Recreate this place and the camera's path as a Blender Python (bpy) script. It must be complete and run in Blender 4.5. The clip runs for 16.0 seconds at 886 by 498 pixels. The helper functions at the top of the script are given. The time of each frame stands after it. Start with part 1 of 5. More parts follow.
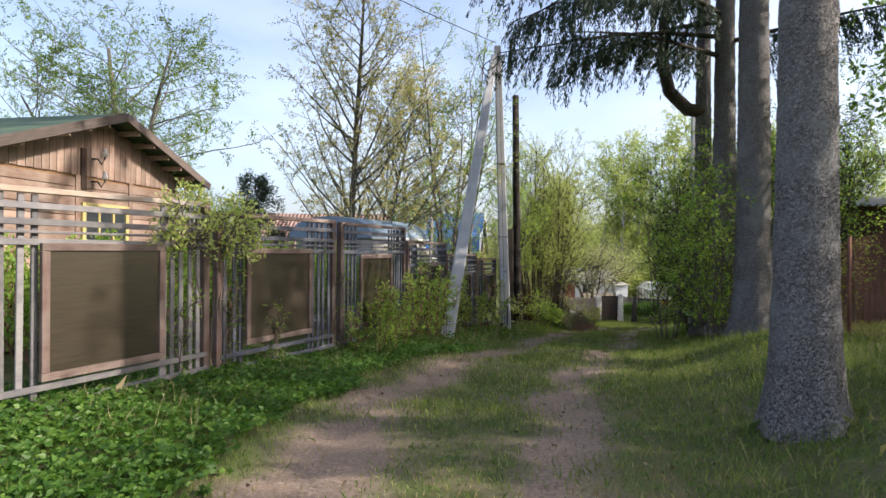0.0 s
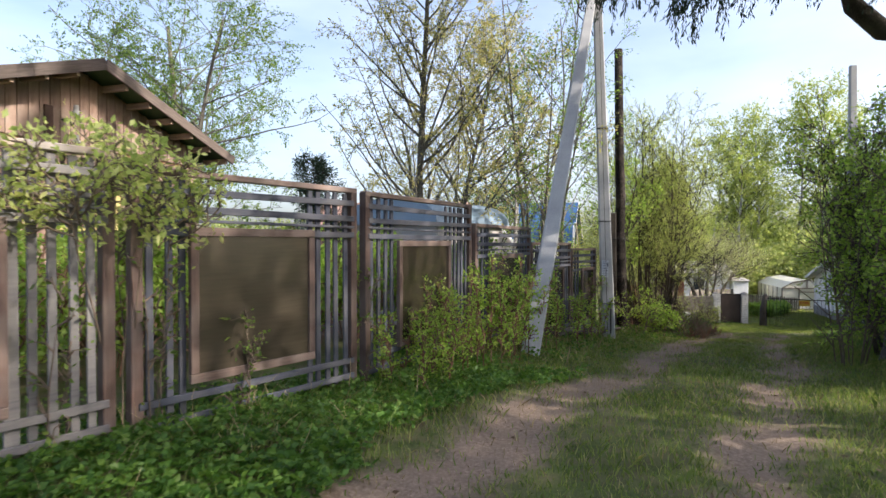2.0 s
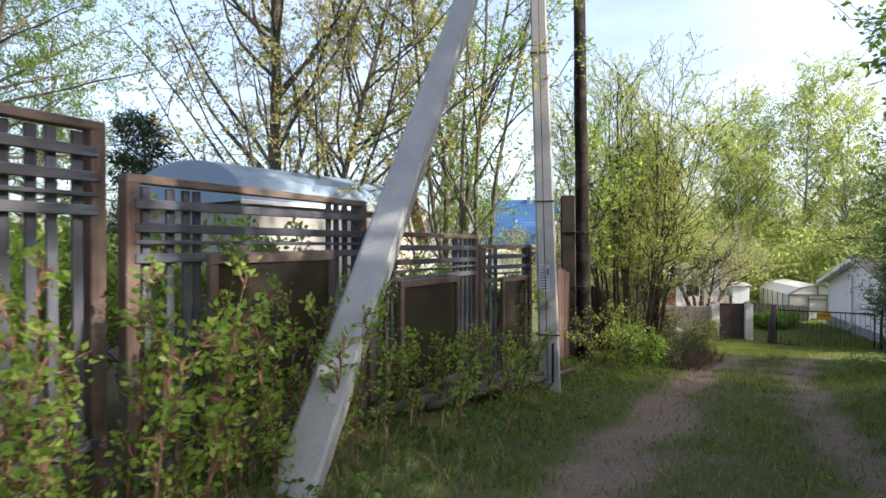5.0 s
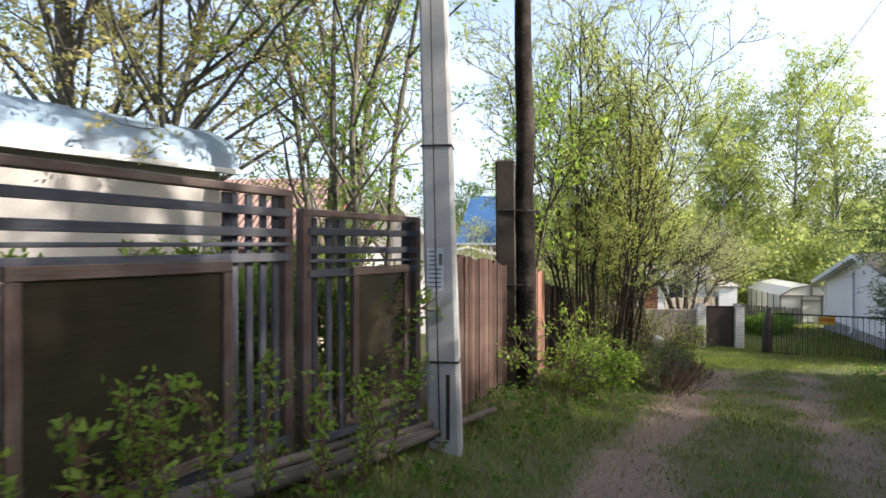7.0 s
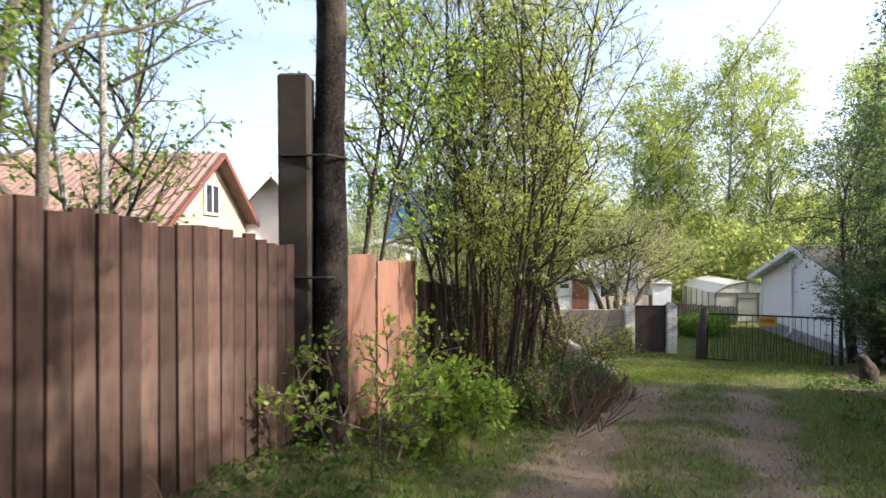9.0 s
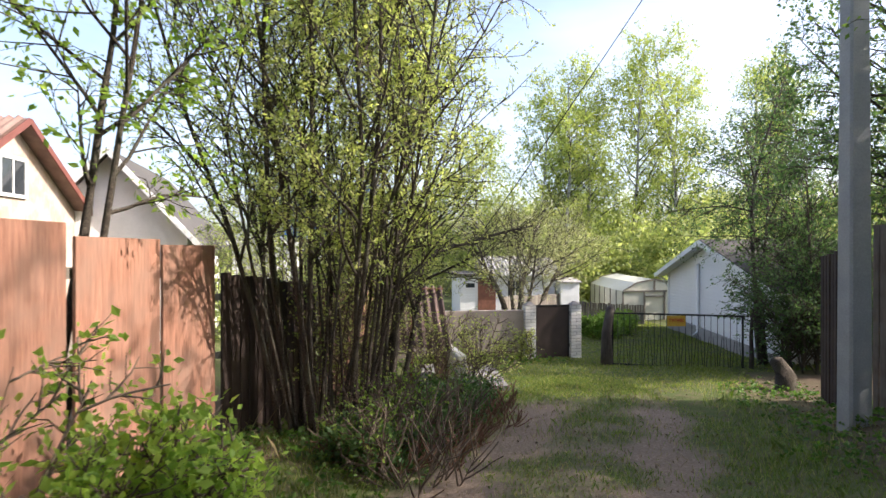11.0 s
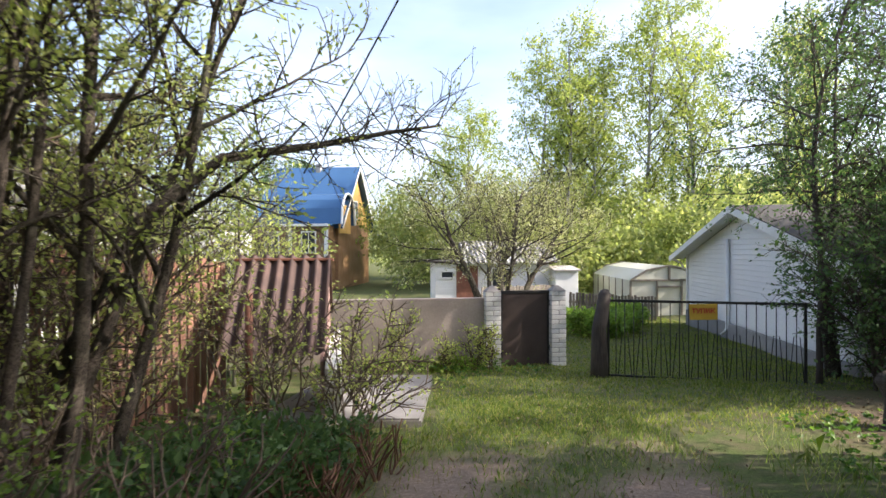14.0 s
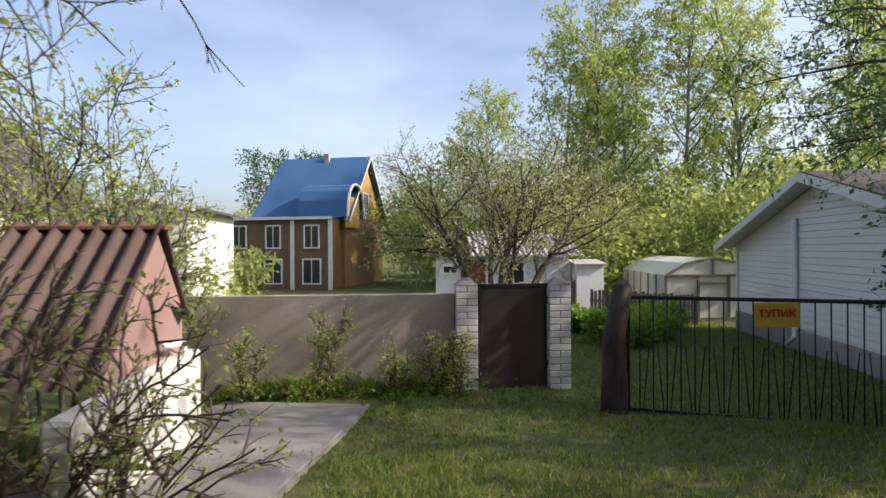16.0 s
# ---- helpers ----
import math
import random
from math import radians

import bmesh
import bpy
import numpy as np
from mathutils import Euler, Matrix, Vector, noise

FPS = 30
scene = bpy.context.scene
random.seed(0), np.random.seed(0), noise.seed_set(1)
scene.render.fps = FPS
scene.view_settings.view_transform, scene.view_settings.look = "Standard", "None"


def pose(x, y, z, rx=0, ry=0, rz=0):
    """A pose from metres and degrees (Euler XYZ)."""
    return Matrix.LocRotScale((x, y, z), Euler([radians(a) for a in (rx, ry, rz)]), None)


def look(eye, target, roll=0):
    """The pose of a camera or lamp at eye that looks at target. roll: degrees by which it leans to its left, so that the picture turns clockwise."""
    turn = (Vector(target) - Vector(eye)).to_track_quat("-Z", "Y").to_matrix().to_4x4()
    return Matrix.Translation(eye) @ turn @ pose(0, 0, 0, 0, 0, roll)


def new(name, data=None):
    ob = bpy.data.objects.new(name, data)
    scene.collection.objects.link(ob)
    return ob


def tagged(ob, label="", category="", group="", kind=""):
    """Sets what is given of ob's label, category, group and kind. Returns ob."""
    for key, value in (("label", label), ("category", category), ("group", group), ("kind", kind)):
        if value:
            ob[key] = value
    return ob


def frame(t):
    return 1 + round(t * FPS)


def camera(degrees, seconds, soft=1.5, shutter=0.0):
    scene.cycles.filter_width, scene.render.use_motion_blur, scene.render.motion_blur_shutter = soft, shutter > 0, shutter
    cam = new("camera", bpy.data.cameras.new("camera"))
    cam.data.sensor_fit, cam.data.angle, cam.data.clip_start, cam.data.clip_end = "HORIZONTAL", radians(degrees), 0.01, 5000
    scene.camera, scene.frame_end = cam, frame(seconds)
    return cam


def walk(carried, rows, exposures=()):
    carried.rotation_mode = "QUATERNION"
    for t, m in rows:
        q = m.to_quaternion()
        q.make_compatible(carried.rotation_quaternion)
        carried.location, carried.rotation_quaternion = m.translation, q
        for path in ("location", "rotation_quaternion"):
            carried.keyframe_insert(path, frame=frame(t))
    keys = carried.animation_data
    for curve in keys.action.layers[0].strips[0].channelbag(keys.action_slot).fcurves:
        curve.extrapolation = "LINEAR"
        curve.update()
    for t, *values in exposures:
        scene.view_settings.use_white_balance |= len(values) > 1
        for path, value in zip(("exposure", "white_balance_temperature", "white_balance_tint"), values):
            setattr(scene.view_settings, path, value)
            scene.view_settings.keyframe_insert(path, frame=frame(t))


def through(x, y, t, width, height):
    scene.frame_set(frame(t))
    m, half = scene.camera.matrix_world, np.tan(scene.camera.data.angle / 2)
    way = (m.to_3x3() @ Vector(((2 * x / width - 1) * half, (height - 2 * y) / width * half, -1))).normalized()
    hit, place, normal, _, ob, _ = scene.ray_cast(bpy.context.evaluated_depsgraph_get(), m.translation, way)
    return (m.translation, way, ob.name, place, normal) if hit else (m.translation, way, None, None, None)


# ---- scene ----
EXPOSURES = [(t, stops, 6150, 15) for t, stops in
             ((0.0, 0.72), (4.0, 1.02), (7.5, 1.06), (10.0, 1.02), (12.5, 1.2), (14.0, 1.12), (15.0, 0.92), (15.5, 0.58), (16.0, 0.34))]
cam = camera(76.0, 16.0, 1.5, 0.25)
METRES, EYE = 23.0, 1.5
ROWS = [
    (0.0, 0.0, 0.0, 0.0, -0.0, 0.06, -0.38),
    (0.5, -0.0038, 0.018, -0.0009, 2.37, -0.3, -0.44),
    (1.0, -0.0019, 0.0461, -0.0012, 7.42, -0.49, -0.1),
    (1.5, 0.0009, 0.0835, -0.0048, 8.25, -0.66, -0.07),
    (2.0, 0.006, 0.1172, -0.0045, 9.18, -0.62, -0.02),
    (2.5, 0.0124, 0.1542, -0.0047, 9.62, -0.65, -0.01),
    (3.0, 0.0218, 0.1881, -0.005, 9.46, -0.58, 0.06),
    (3.5, 0.0327, 0.2243, -0.0054, 8.98, -0.6, 0.05),
    (4.0, 0.0434, 0.2557, -0.0061, 8.45, -0.48, 0.08),
    (6.5, 0.0819, 0.4161, -0.0165, 8.79, -0.43, -0.09),
    (7.0, 0.0941, 0.4454, -0.0195, 7.18, -0.27, 0.02),
    (7.5, 0.1093, 0.4782, -0.0222, 5.53, -0.31, 0.02),
    (8.0, 0.122, 0.5071, -0.0241, 3.81, -0.21, 0.1),
    (8.5, 0.1355, 0.5416, -0.0278, 3.01, -0.29, 0.02),
    (9.0, 0.1465, 0.5715, -0.0305, 1.96, -0.24, -0.0),
    (9.5, 0.1579, 0.596, -0.0323, -2.02, -0.22, -0.13),
    (10.0, 0.1683, 0.6154, -0.0349, -6.27, 0.03, 0.01),
    (12.5, 0.2259, 0.7421, -0.0525, -5.06, -0.17, 0.01),
    (13.0, 0.2392, 0.7676, -0.0587, -4.95, -0.11, 0.06),
    (13.5, 0.2545, 0.7969, -0.0639, -4.77, -0.15, 0.12),
    (14.0, 0.2677, 0.8215, -0.0668, -4.68, -0.07, 0.16),
    (14.5, 0.2803, 0.8516, -0.0707, -3.63, -0.1, 0.16),
    (15.0, 0.2924, 0.8777, -0.0731, -2.98, -0.04, 0.25),
    (15.5, 0.3046, 0.9059, -0.0764, -1.64, -0.04, 0.25),
    (16.0, 0.3173, 0.9323, -0.0791, -1.33, -0.04, 0.32),
]
walk(cam, [(t, pose(METRES * x, METRES * y, EYE + METRES * z, 90 + pitch, roll, yaw)) for t, x, y, z, yaw, pitch, roll in ROWS], EXPOSURES)

# ---- world and sun ----
SUN_ELEVATION, SUN_HEADING = 33.0, 101.0   # heading in degrees clockwise from +y
world = bpy.data.worlds.new("sky")
scene.world = world
world.use_nodes = True
wn = world.node_tree.nodes
sky = wn.new("ShaderNodeTexSky")
sky.sky_type, sky.sun_disc = "NISHITA", False
sky.sun_elevation, sky.sun_rotation = radians(SUN_ELEVATION), radians(SUN_HEADING)
sky.dust_density, sky.air_density, sky.ozone_density = 3.6, 1.0, 1.4
# thin high cloud that whitens the sky unevenly
wt = wn.new("ShaderNodeTexCoord")
wm = wn.new("ShaderNodeMapping")
wm.inputs["Scale"].default_value = (1.0, 1.0, 3.0)
wc = wn.new("ShaderNodeTexNoise")
wc.inputs["Scale"].default_value, wc.inputs["Detail"].default_value = 1.6, 6.0
wr = wn.new("ShaderNodeMapRange")
wr.inputs["From Min"].default_value, wr.inputs["From Max"].default_value = 0.36, 0.82
wr.inputs["To Min"].default_value, wr.inputs["To Max"].default_value = 0.0, 0.34
wx = wn.new("ShaderNodeMixRGB")
wx.inputs[2].default_value = (8.0, 8.4, 8.9, 1)
wl = world.node_tree.links
wl.new(wt.outputs["Generated"], wm.inputs["Vector"])
wl.new(wm.outputs["Vector"], wc.inputs["Vector"])
wl.new(wc.outputs["Fac"], wr.inputs["Value"])
wl.new(wr.outputs["Result"], wx.inputs[0])
wl.new(sky.outputs["Color"], wx.inputs[1])
wl.new(wx.outputs[0], wn["Background"].inputs["Color"])
wn["Background"].inputs["Strength"].default_value = 0.165

sun_data = bpy.data.lights.new("sun", "SUN")
sun_data.energy, sun_data.angle, sun_data.color = 5.0, radians(0.6), (1.0, 0.90, 0.74)
se, sh = radians(SUN_ELEVATION), radians(SUN_HEADING)
SUN_WAY = Vector((math.sin(sh) * math.cos(se), math.cos(sh) * math.cos(se), math.sin(se)))
sun = new("sun", sun_data)
sun.matrix_world = look((0, 0, 40), Vector((0, 0, 40)) - SUN_WAY)


# ---- materials ----
class Nodes:
    """A small builder for one node material."""

    def __init__(self, name):
        self.mat = bpy.data.materials.new(name)
        self.mat.use_nodes = True
        self.t = self.mat.node_tree
        self.b = self.t.nodes["Principled BSDF"]
        self.out = self.t.nodes["Material Output"]
        self.coord = self.t.nodes.new("ShaderNodeTexCoord")

    def link(self, a, b):
        self.t.links.new(a, b)

    def noise(self, scale, detail=4.0, rough=0.55, stretch=(1, 1, 1), space="Object"):
        m = self.t.nodes.new("ShaderNodeMapping")
        m.inputs["Scale"].default_value = stretch
        self.link(self.coord.outputs[space], m.inputs["Vector"])
        n = self.t.nodes.new("ShaderNodeTexNoise")
        n.inputs["Scale"].default_value, n.inputs["Detail"].default_value, n.inputs["Roughness"].default_value = scale, detail, rough
        self.link(m.outputs["Vector"], n.inputs["Vector"])
        return n.outputs["Fac"]

    def ramp(self, fac, stops):
        r = self.t.nodes.new("ShaderNodeValToRGB")
        while len(r.color_ramp.elements) < len(stops):
            r.color_ramp.elements.new(0.5)
        for e, (p, c) in zip(r.color_ramp.elements, stops):
            e.position, e.color = p, (*c, 1)
        self.link(fac, r.inputs[0])
        return r.outputs[0]

    def mix(self, fac, a, b, mode="MIX"):
        m = self.t.nodes.new("ShaderNodeMixRGB")
        m.blend_type = mode
        for v, s in ((fac, m.inputs[0]), (a, m.inputs[1]), (b, m.inputs[2])):
            if isinstance(v, (int, float)):
                s.default_value = v
            elif isinstance(v, tuple):
                s.default_value = (*v, 1)
            else:
                self.link(v, s)
        return m.outputs[0]

    def span(self, v, a, b, c=0.0, d=1.0):
        m = self.t.nodes.new("ShaderNodeMapRange")
        for k, x in (("From Min", a), ("From Max", b), ("To Min", c), ("To Max", d)):
            m.inputs[k].default_value = x
        self.link(v, m.inputs["Value"])
        return m.outputs["Result"]

    def attr(self, name):
        a = self.t.nodes.new("ShaderNodeAttribute")
        a.attribute_name = name
        return a.outputs["Fac"]

    def island(self):
        return self.t.nodes.new("ShaderNodeNewGeometry").outputs["Random Per Island"]

    def each(self):
        return self.t.nodes.new("ShaderNodeObjectInfo").outputs["Random"]

    def bump(self, height, strength=0.4, distance=0.01):
        n = self.t.nodes.new("ShaderNodeBump")
        n.inputs["Strength"].default_value, n.inputs["Distance"].default_value = strength, distance
        self.link(height, n.inputs["Height"])
        self.link(n.outputs["Normal"], self.b.inputs["Normal"])

    def done(self, color, rough=0.8, metal=0.0, spec=0.3):
        if isinstance(color, tuple):
            self.b.inputs["Base Color"].default_value = (*color, 1)
        else:
            self.link(color, self.b.inputs["Base Color"])
        if isinstance(rough, (int, float)):
            self.b.inputs["Roughness"].default_value = rough
        else:
            self.link(rough, self.b.inputs["Roughness"])
        self.b.inputs["Metallic"].default_value = metal
        self.b.inputs["Specular IOR Level"].default_value = spec
        return self.mat


def wood(name, dark, light, along="x", rough=0.8, grey=None, per_piece=0.25):
    n = Nodes(name)
    st = {"x": (1.5, 18, 18), "z": (18, 18, 1.5), "y": (18, 1.5, 18)}[along]
    grain = n.noise(3.0, 6, 0.6, st)
    stain = n.noise(2.2, 4, 0.6)
    c = n.ramp(grain, [(0.3, dark), (0.7, light)])
    if grey:
        c = n.mix(n.span(stain, 0.42, 0.68), c, grey)
    v = n.span(n.each(), 0, 1, 1 - per_piece, 1 + per_piece)
    comb = n.t.nodes.new("ShaderNodeCombineColor")
    for k in ("Red", "Green", "Blue"):
        n.link(v, comb.inputs[k])
    c = n.mix(1.0, c, comb.outputs[0], "MULTIPLY")
    n.bump(grain, 0.5, 0.004)
    return n.done(c, n.span(stain, 0.3, 0.7, rough - 0.12, rough + 0.1))


def plain(name, a, b, scale=4.0, rough=0.7, metal=0.0, bump=0.2, fine=60.0, spec=0.3):
    n = Nodes(name)
    big, small = n.noise(scale, 5), n.noise(fine, 3)
    c = n.mix(n.span(small, 0.3, 0.7, 0, 0.35), n.ramp(big, [(0.3, a), (0.7, b)]), tuple(0.6 * x for x in a))
    n.bump(small, bump, 0.004)
    return n.done(c, n.span(big, 0.3, 0.7, max(rough - 0.12, 0.05), min(rough + 0.1, 1)), metal, spec)


def leaf(name, stops, through=0.35, rough=0.5):
    """Thin leaves: each its own shade, part of the light passes through."""
    n = Nodes(name)
    c = n.ramp(n.island(), stops)
    big = n.noise(0.7, 3)
    c = n.mix(n.span(big, 0.35, 0.65, 0, 0.45), c, n.mix(1.0, c, (0.72, 0.8, 0.6), "MULTIPLY"))
    n.done(c, rough, 0, 0.35)
    tr = n.t.nodes.new("ShaderNodeBsdfTranslucent")
    mx = n.t.nodes.new("ShaderNodeMixShader")
    mx.inputs[0].default_value = min(through * 1.2, 0.62)
    n.link(n.mix(1.0, c, (1.65, 1.65, 1.1), "MULTIPLY"), tr.inputs["Color"])
    n.link(n.b.outputs[0], mx.inputs[1])
    n.link(tr.outputs[0], mx.inputs[2])
    n.link(mx.outputs[0], n.out.inputs["Surface"])
    return n.mat


def bark(name, dark, light, lichen=None, scale=1.0, depth=0.02):
    n = Nodes(name)
    m = n.t.nodes.new("ShaderNodeMapping")
    m.inputs["Scale"].default_value = (14 * scale, 14 * scale, 7 * scale)
    n.link(n.coord.outputs["Object"], m.inputs["Vector"])
    v = n.t.nodes.new("ShaderNodeTexVoronoi")
    v.feature = "DISTANCE_TO_EDGE"
    wob = n.noise(9.0, 3)
    warp = n.t.nodes.new("ShaderNodeVectorMath")
    warp.operation = "ADD"
    n.link(m.outputs["Vector"], warp.inputs[0])
    n.link(n.span(wob, 0.3, 0.7, -0.6, 0.6), warp.inputs[1])
    n.link(warp.outputs[0], v.inputs["Vector"])
    plate = n.span(v.outputs["Distance"], 0.0, 0.12)
    fine = n.noise(40.0, 5)
    c = n.mix(n.span(fine, 0.3, 0.7), dark, light)
    # dark cracks between plates, widened in colour to carry shade that bump loses
    c = n.mix(n.span(v.outputs["Distance"], 0.0, 0.20, 0.95, 0.0), c, tuple(0.28 * x for x in dark))
    if lichen:
        c = n.mix(n.span(n.noise(2.5, 5), 0.48, 0.7, 0, 0.7), c, lichen)
    n.bump(n.mix(0.4, plate, fine), 0.8, depth)
    return n.done(c, 0.9, 0, 0.15)


M = {}
M["slat"] = wood("grey_slat_paint", (0.036, 0.042, 0.060), (0.078, 0.084, 0.108), "x", 0.75, (0.11, 0.107, 0.112))
M["slat_up"] = wood("grey_slat_paint_upright", (0.034, 0.039, 0.056), (0.072, 0.078, 0.102), "z", 0.75, (0.10, 0.097, 0.102))
M["slat_pale"] = wood("bleached_slat_wood", (0.095, 0.092, 0.098), (0.17, 0.16, 0.158), "x", 0.8, (0.22, 0.205, 0.19))
M["frame_wood"] = wood("brown_frame_wood", (0.075, 0.05, 0.042), (0.165, 0.112, 0.09), "x", 0.7, (0.22, 0.175, 0.15))
M["post_wood"] = wood("brown_post_wood", (0.055, 0.034, 0.028), (0.125, 0.078, 0.062), "z", 0.7, (0.15, 0.118, 0.10))
M["rail_wood"] = wood("pale_rail_wood", (0.30, 0.22, 0.16), (0.48, 0.38, 0.29), "x", 0.75, (0.36, 0.33, 0.3))
M["board_red"] = wood("red_brown_boards", (0.032, 0.018, 0.014), (0.082, 0.045, 0.034), "z", 0.85, (0.115, 0.078, 0.06), 0.45)
# brown boards with the deep shade they stand in put into the colour
M["board_shaded"] = wood("dark_brown_boards", (0.016, 0.010, 0.009), (0.045, 0.029, 0.023), "z", 0.85, (0.06, 0.043, 0.035), 0.3)
M["board_orange"] = wood("faded_orange_boards", (0.15, 0.07, 0.045), (0.31, 0.155, 0.105), "z", 0.8, (0.19, 0.115, 0.085), 0.25)
M["house_board"] = wood("brown_house_boards", (0.13, 0.077, 0.056), (0.27, 0.17, 0.125), "z", 0.7, (0.29, 0.22, 0.175), 0.25)
M["house_board_flat"] = wood("brown_house_boards_level", (0.16, 0.10, 0.074), (0.30, 0.20, 0.15), "x", 0.7, (0.33, 0.25, 0.2), 0.25)
M["old_grey_wood"] = wood("old_grey_wood", (0.12, 0.10, 0.085), (0.26, 0.22, 0.18), "z", 0.85, (0.2, 0.19, 0.16))
M["pole_wood"] = bark("tarred_pole_wood", (0.012, 0.010, 0.009), (0.06, 0.048, 0.04), (0.13, 0.108, 0.09), 0.45, 0.012)
M["concrete"] = plain("pole_concrete", (0.33, 0.335, 0.335), (0.44, 0.44, 0.43), 3.0, 0.85, 0, 0.25)
M["concrete_dark"] = plain("mossy_concrete", (0.03, 0.025, 0.02), (0.075, 0.062, 0.05), 4.0, 0.9, 0, 0.4)
M["slab"] = plain("slab_concrete", (0.19, 0.175, 0.16), (0.29, 0.27, 0.25), 2.0, 0.9, 0, 0.4)
M["plaster"] = plain("wall_plaster", (0.33, 0.27, 0.235), (0.43, 0.36, 0.31), 1.5, 0.9, 0, 0.2, 40)
M["white_plinth"] = plain("whitewash", (0.62, 0.59, 0.53), (0.78, 0.76, 0.7), 3.0, 0.9, 0, 0.3)
M["brick_white"] = plain("white_brick", (0.60, 0.58, 0.55), (0.74, 0.72, 0.69), 6.0, 0.85, 0, 0.3)
M["mortar"] = plain("mortar", (0.26, 0.25, 0.24), (0.36, 0.35, 0.33), 9.0, 0.95, 0, 0.4)
M["door_metal"] = plain("dark_brown_metal", (0.055, 0.04, 0.035), (0.09, 0.065, 0.055), 3.0, 0.6, 0, 0.1)
M["iron"] = plain("black_iron", (0.02, 0.02, 0.022), (0.05, 0.045, 0.04), 8.0, 0.6, 0.3, 0.2)
M["rust"] = plain("rusty_iron", (0.14, 0.06, 0.04), (0.27, 0.12, 0.08), 5.0, 0.8, 0.1, 0.3)
M["rust_sheet"] = plain("rusty_sheet", (0.052, 0.032, 0.027), (0.135, 0.085, 0.07), 2.5, 0.6, 0.2, 0.15)
M["pink_sheet"] = plain("faded_pink_sheet", (0.28, 0.17, 0.148), (0.37, 0.25, 0.22), 2.0, 0.7, 0.0, 0.15)
M["siding"] = plain("white_siding", (0.72, 0.73, 0.74), (0.80, 0.80, 0.81), 1.0, 0.5, 0, 0.05)
M["trim_white"] = plain("white_trim", (0.7, 0.7, 0.69), (0.8, 0.8, 0.79), 3.0, 0.5, 0, 0.05)
M["found"] = plain("foundation_grey", (0.23, 0.225, 0.22), (0.33, 0.32, 0.31), 3.0, 0.9, 0, 0.3)
M["film"] = plain("greenhouse_film", (0.52, 0.51, 0.42), (0.62, 0.61, 0.53), 1.2, 0.5, 0, 0.1)
M["blue_roof"] = plain("blue_roof_metal", (0.05, 0.12, 0.25), (0.075, 0.17, 0.33), 0.6, 0.4, 0.2, 0.05)
M["stake_wood"] = wood("dark_stake_wood", (0.06, 0.045, 0.037), (0.14, 0.105, 0.085), "z", 0.85, (0.15, 0.13, 0.11))
M["barge"] = wood("dark_barge_board", (0.07, 0.055, 0.045), (0.14, 0.11, 0.095), "x", 0.8)
M["roof_green"] = plain("green_roof_felt", (0.05, 0.085, 0.055), (0.09, 0.13, 0.075), 2.0, 0.85, 0, 0.3)
M["roof_dark"] = plain("dark_roof", (0.06, 0.055, 0.05), (0.11, 0.10, 0.09), 1.5, 0.8, 0, 0.2)
M["slate"] = plain("fibre_cement_roof", (0.34, 0.32, 0.30), (0.46, 0.44, 0.41), 2.0, 0.9, 0, 0.2)
M["tile"] = plain("red_roof_sheet", (0.17, 0.105, 0.085), (0.29, 0.20, 0.165), 3.5, 0.75, 0, 0.2)
M["gable_tan"] = wood("tan_gable_boards", (0.30, 0.22, 0.17), (0.46, 0.36, 0.29), "z", 0.75, (0.5, 0.45, 0.4))
M["yellow_wood"] = wood("yellow_house_boards", (0.45, 0.27, 0.07), (0.62, 0.40, 0.13), "x", 0.6)
M["yellow_paint"] = plain("yellow_window_paint", (0.40, 0.32, 0.12), (0.50, 0.42, 0.18), 5.0, 0.6)
M["log_brown"] = wood("brown_log_wall", (0.17, 0.095, 0.05), (0.31, 0.18, 0.09), "x", 0.6)
M["bark_spruce"] = bark("spruce_bark", (0.18, 0.163, 0.155), (0.45, 0.415, 0.39), (0.33, 0.33, 0.32), 1.1, 0.09)
M["bark"] = bark("grey_bark", (0.14, 0.125, 0.10), (0.27, 0.245, 0.20), (0.22, 0.22, 0.17), 1.5, 0.012)
M["bark_dark"] = bark("dark_bark", (0.065, 0.052, 0.042), (0.15, 0.125, 0.10), (0.13, 0.13, 0.095), 2.0, 0.01)
M["bark_birch"] = bark("birch_bark", (0.35, 0.34, 0.32), (0.62, 0.61, 0.58), None, 0.5, 0.01)
M["stem_red"] = plain("red_brown_stems", (0.15, 0.08, 0.05), (0.24, 0.13, 0.085), 8.0, 0.8)
M["twig_dry"] = plain("dry_twigs", (0.10, 0.075, 0.055), (0.19, 0.145, 0.105), 6.0, 0.9)
G1 = [(0.0, (0.0742, 0.13, 0.0319)), (0.5, (0.138, 0.22, 0.0479)), (1.0, (0.237, 0.31, 0.0745))]
M["leaf_green"] = leaf("fresh_green_leaf", G1, 0.5)
M["leaf_dark"] = leaf("dark_green_leaf", [(0.0, (0.04, 0.08, 0.03)), (0.5, (0.075, 0.135, 0.05)), (1.0, (0.13, 0.20, 0.075))], 0.4)
M["leaf_spring"] = leaf("spring_shoot_leaf", [(0.0, (0.148, 0.25, 0.0426)), (0.5, (0.237, 0.35, 0.0638)), (1.0, (0.356, 0.45, 0.106))], 0.5)
M["leaf_apple"] = leaf("apple_leaf_and_bud", [(0.0, (0.22, 0.24, 0.10)), (0.6, (0.36, 0.37, 0.18)), (0.85, (0.5, 0.5, 0.34)), (1.0, (0.72, 0.7, 0.62))], 0.4)
M["leaf_yellow"] = leaf("yellow_green_leaf", [(0.0, (0.208, 0.27, 0.0745)), (0.5, (0.346, 0.4, 0.128)), (1.0, (0.494, 0.5, 0.223))], 0.5)
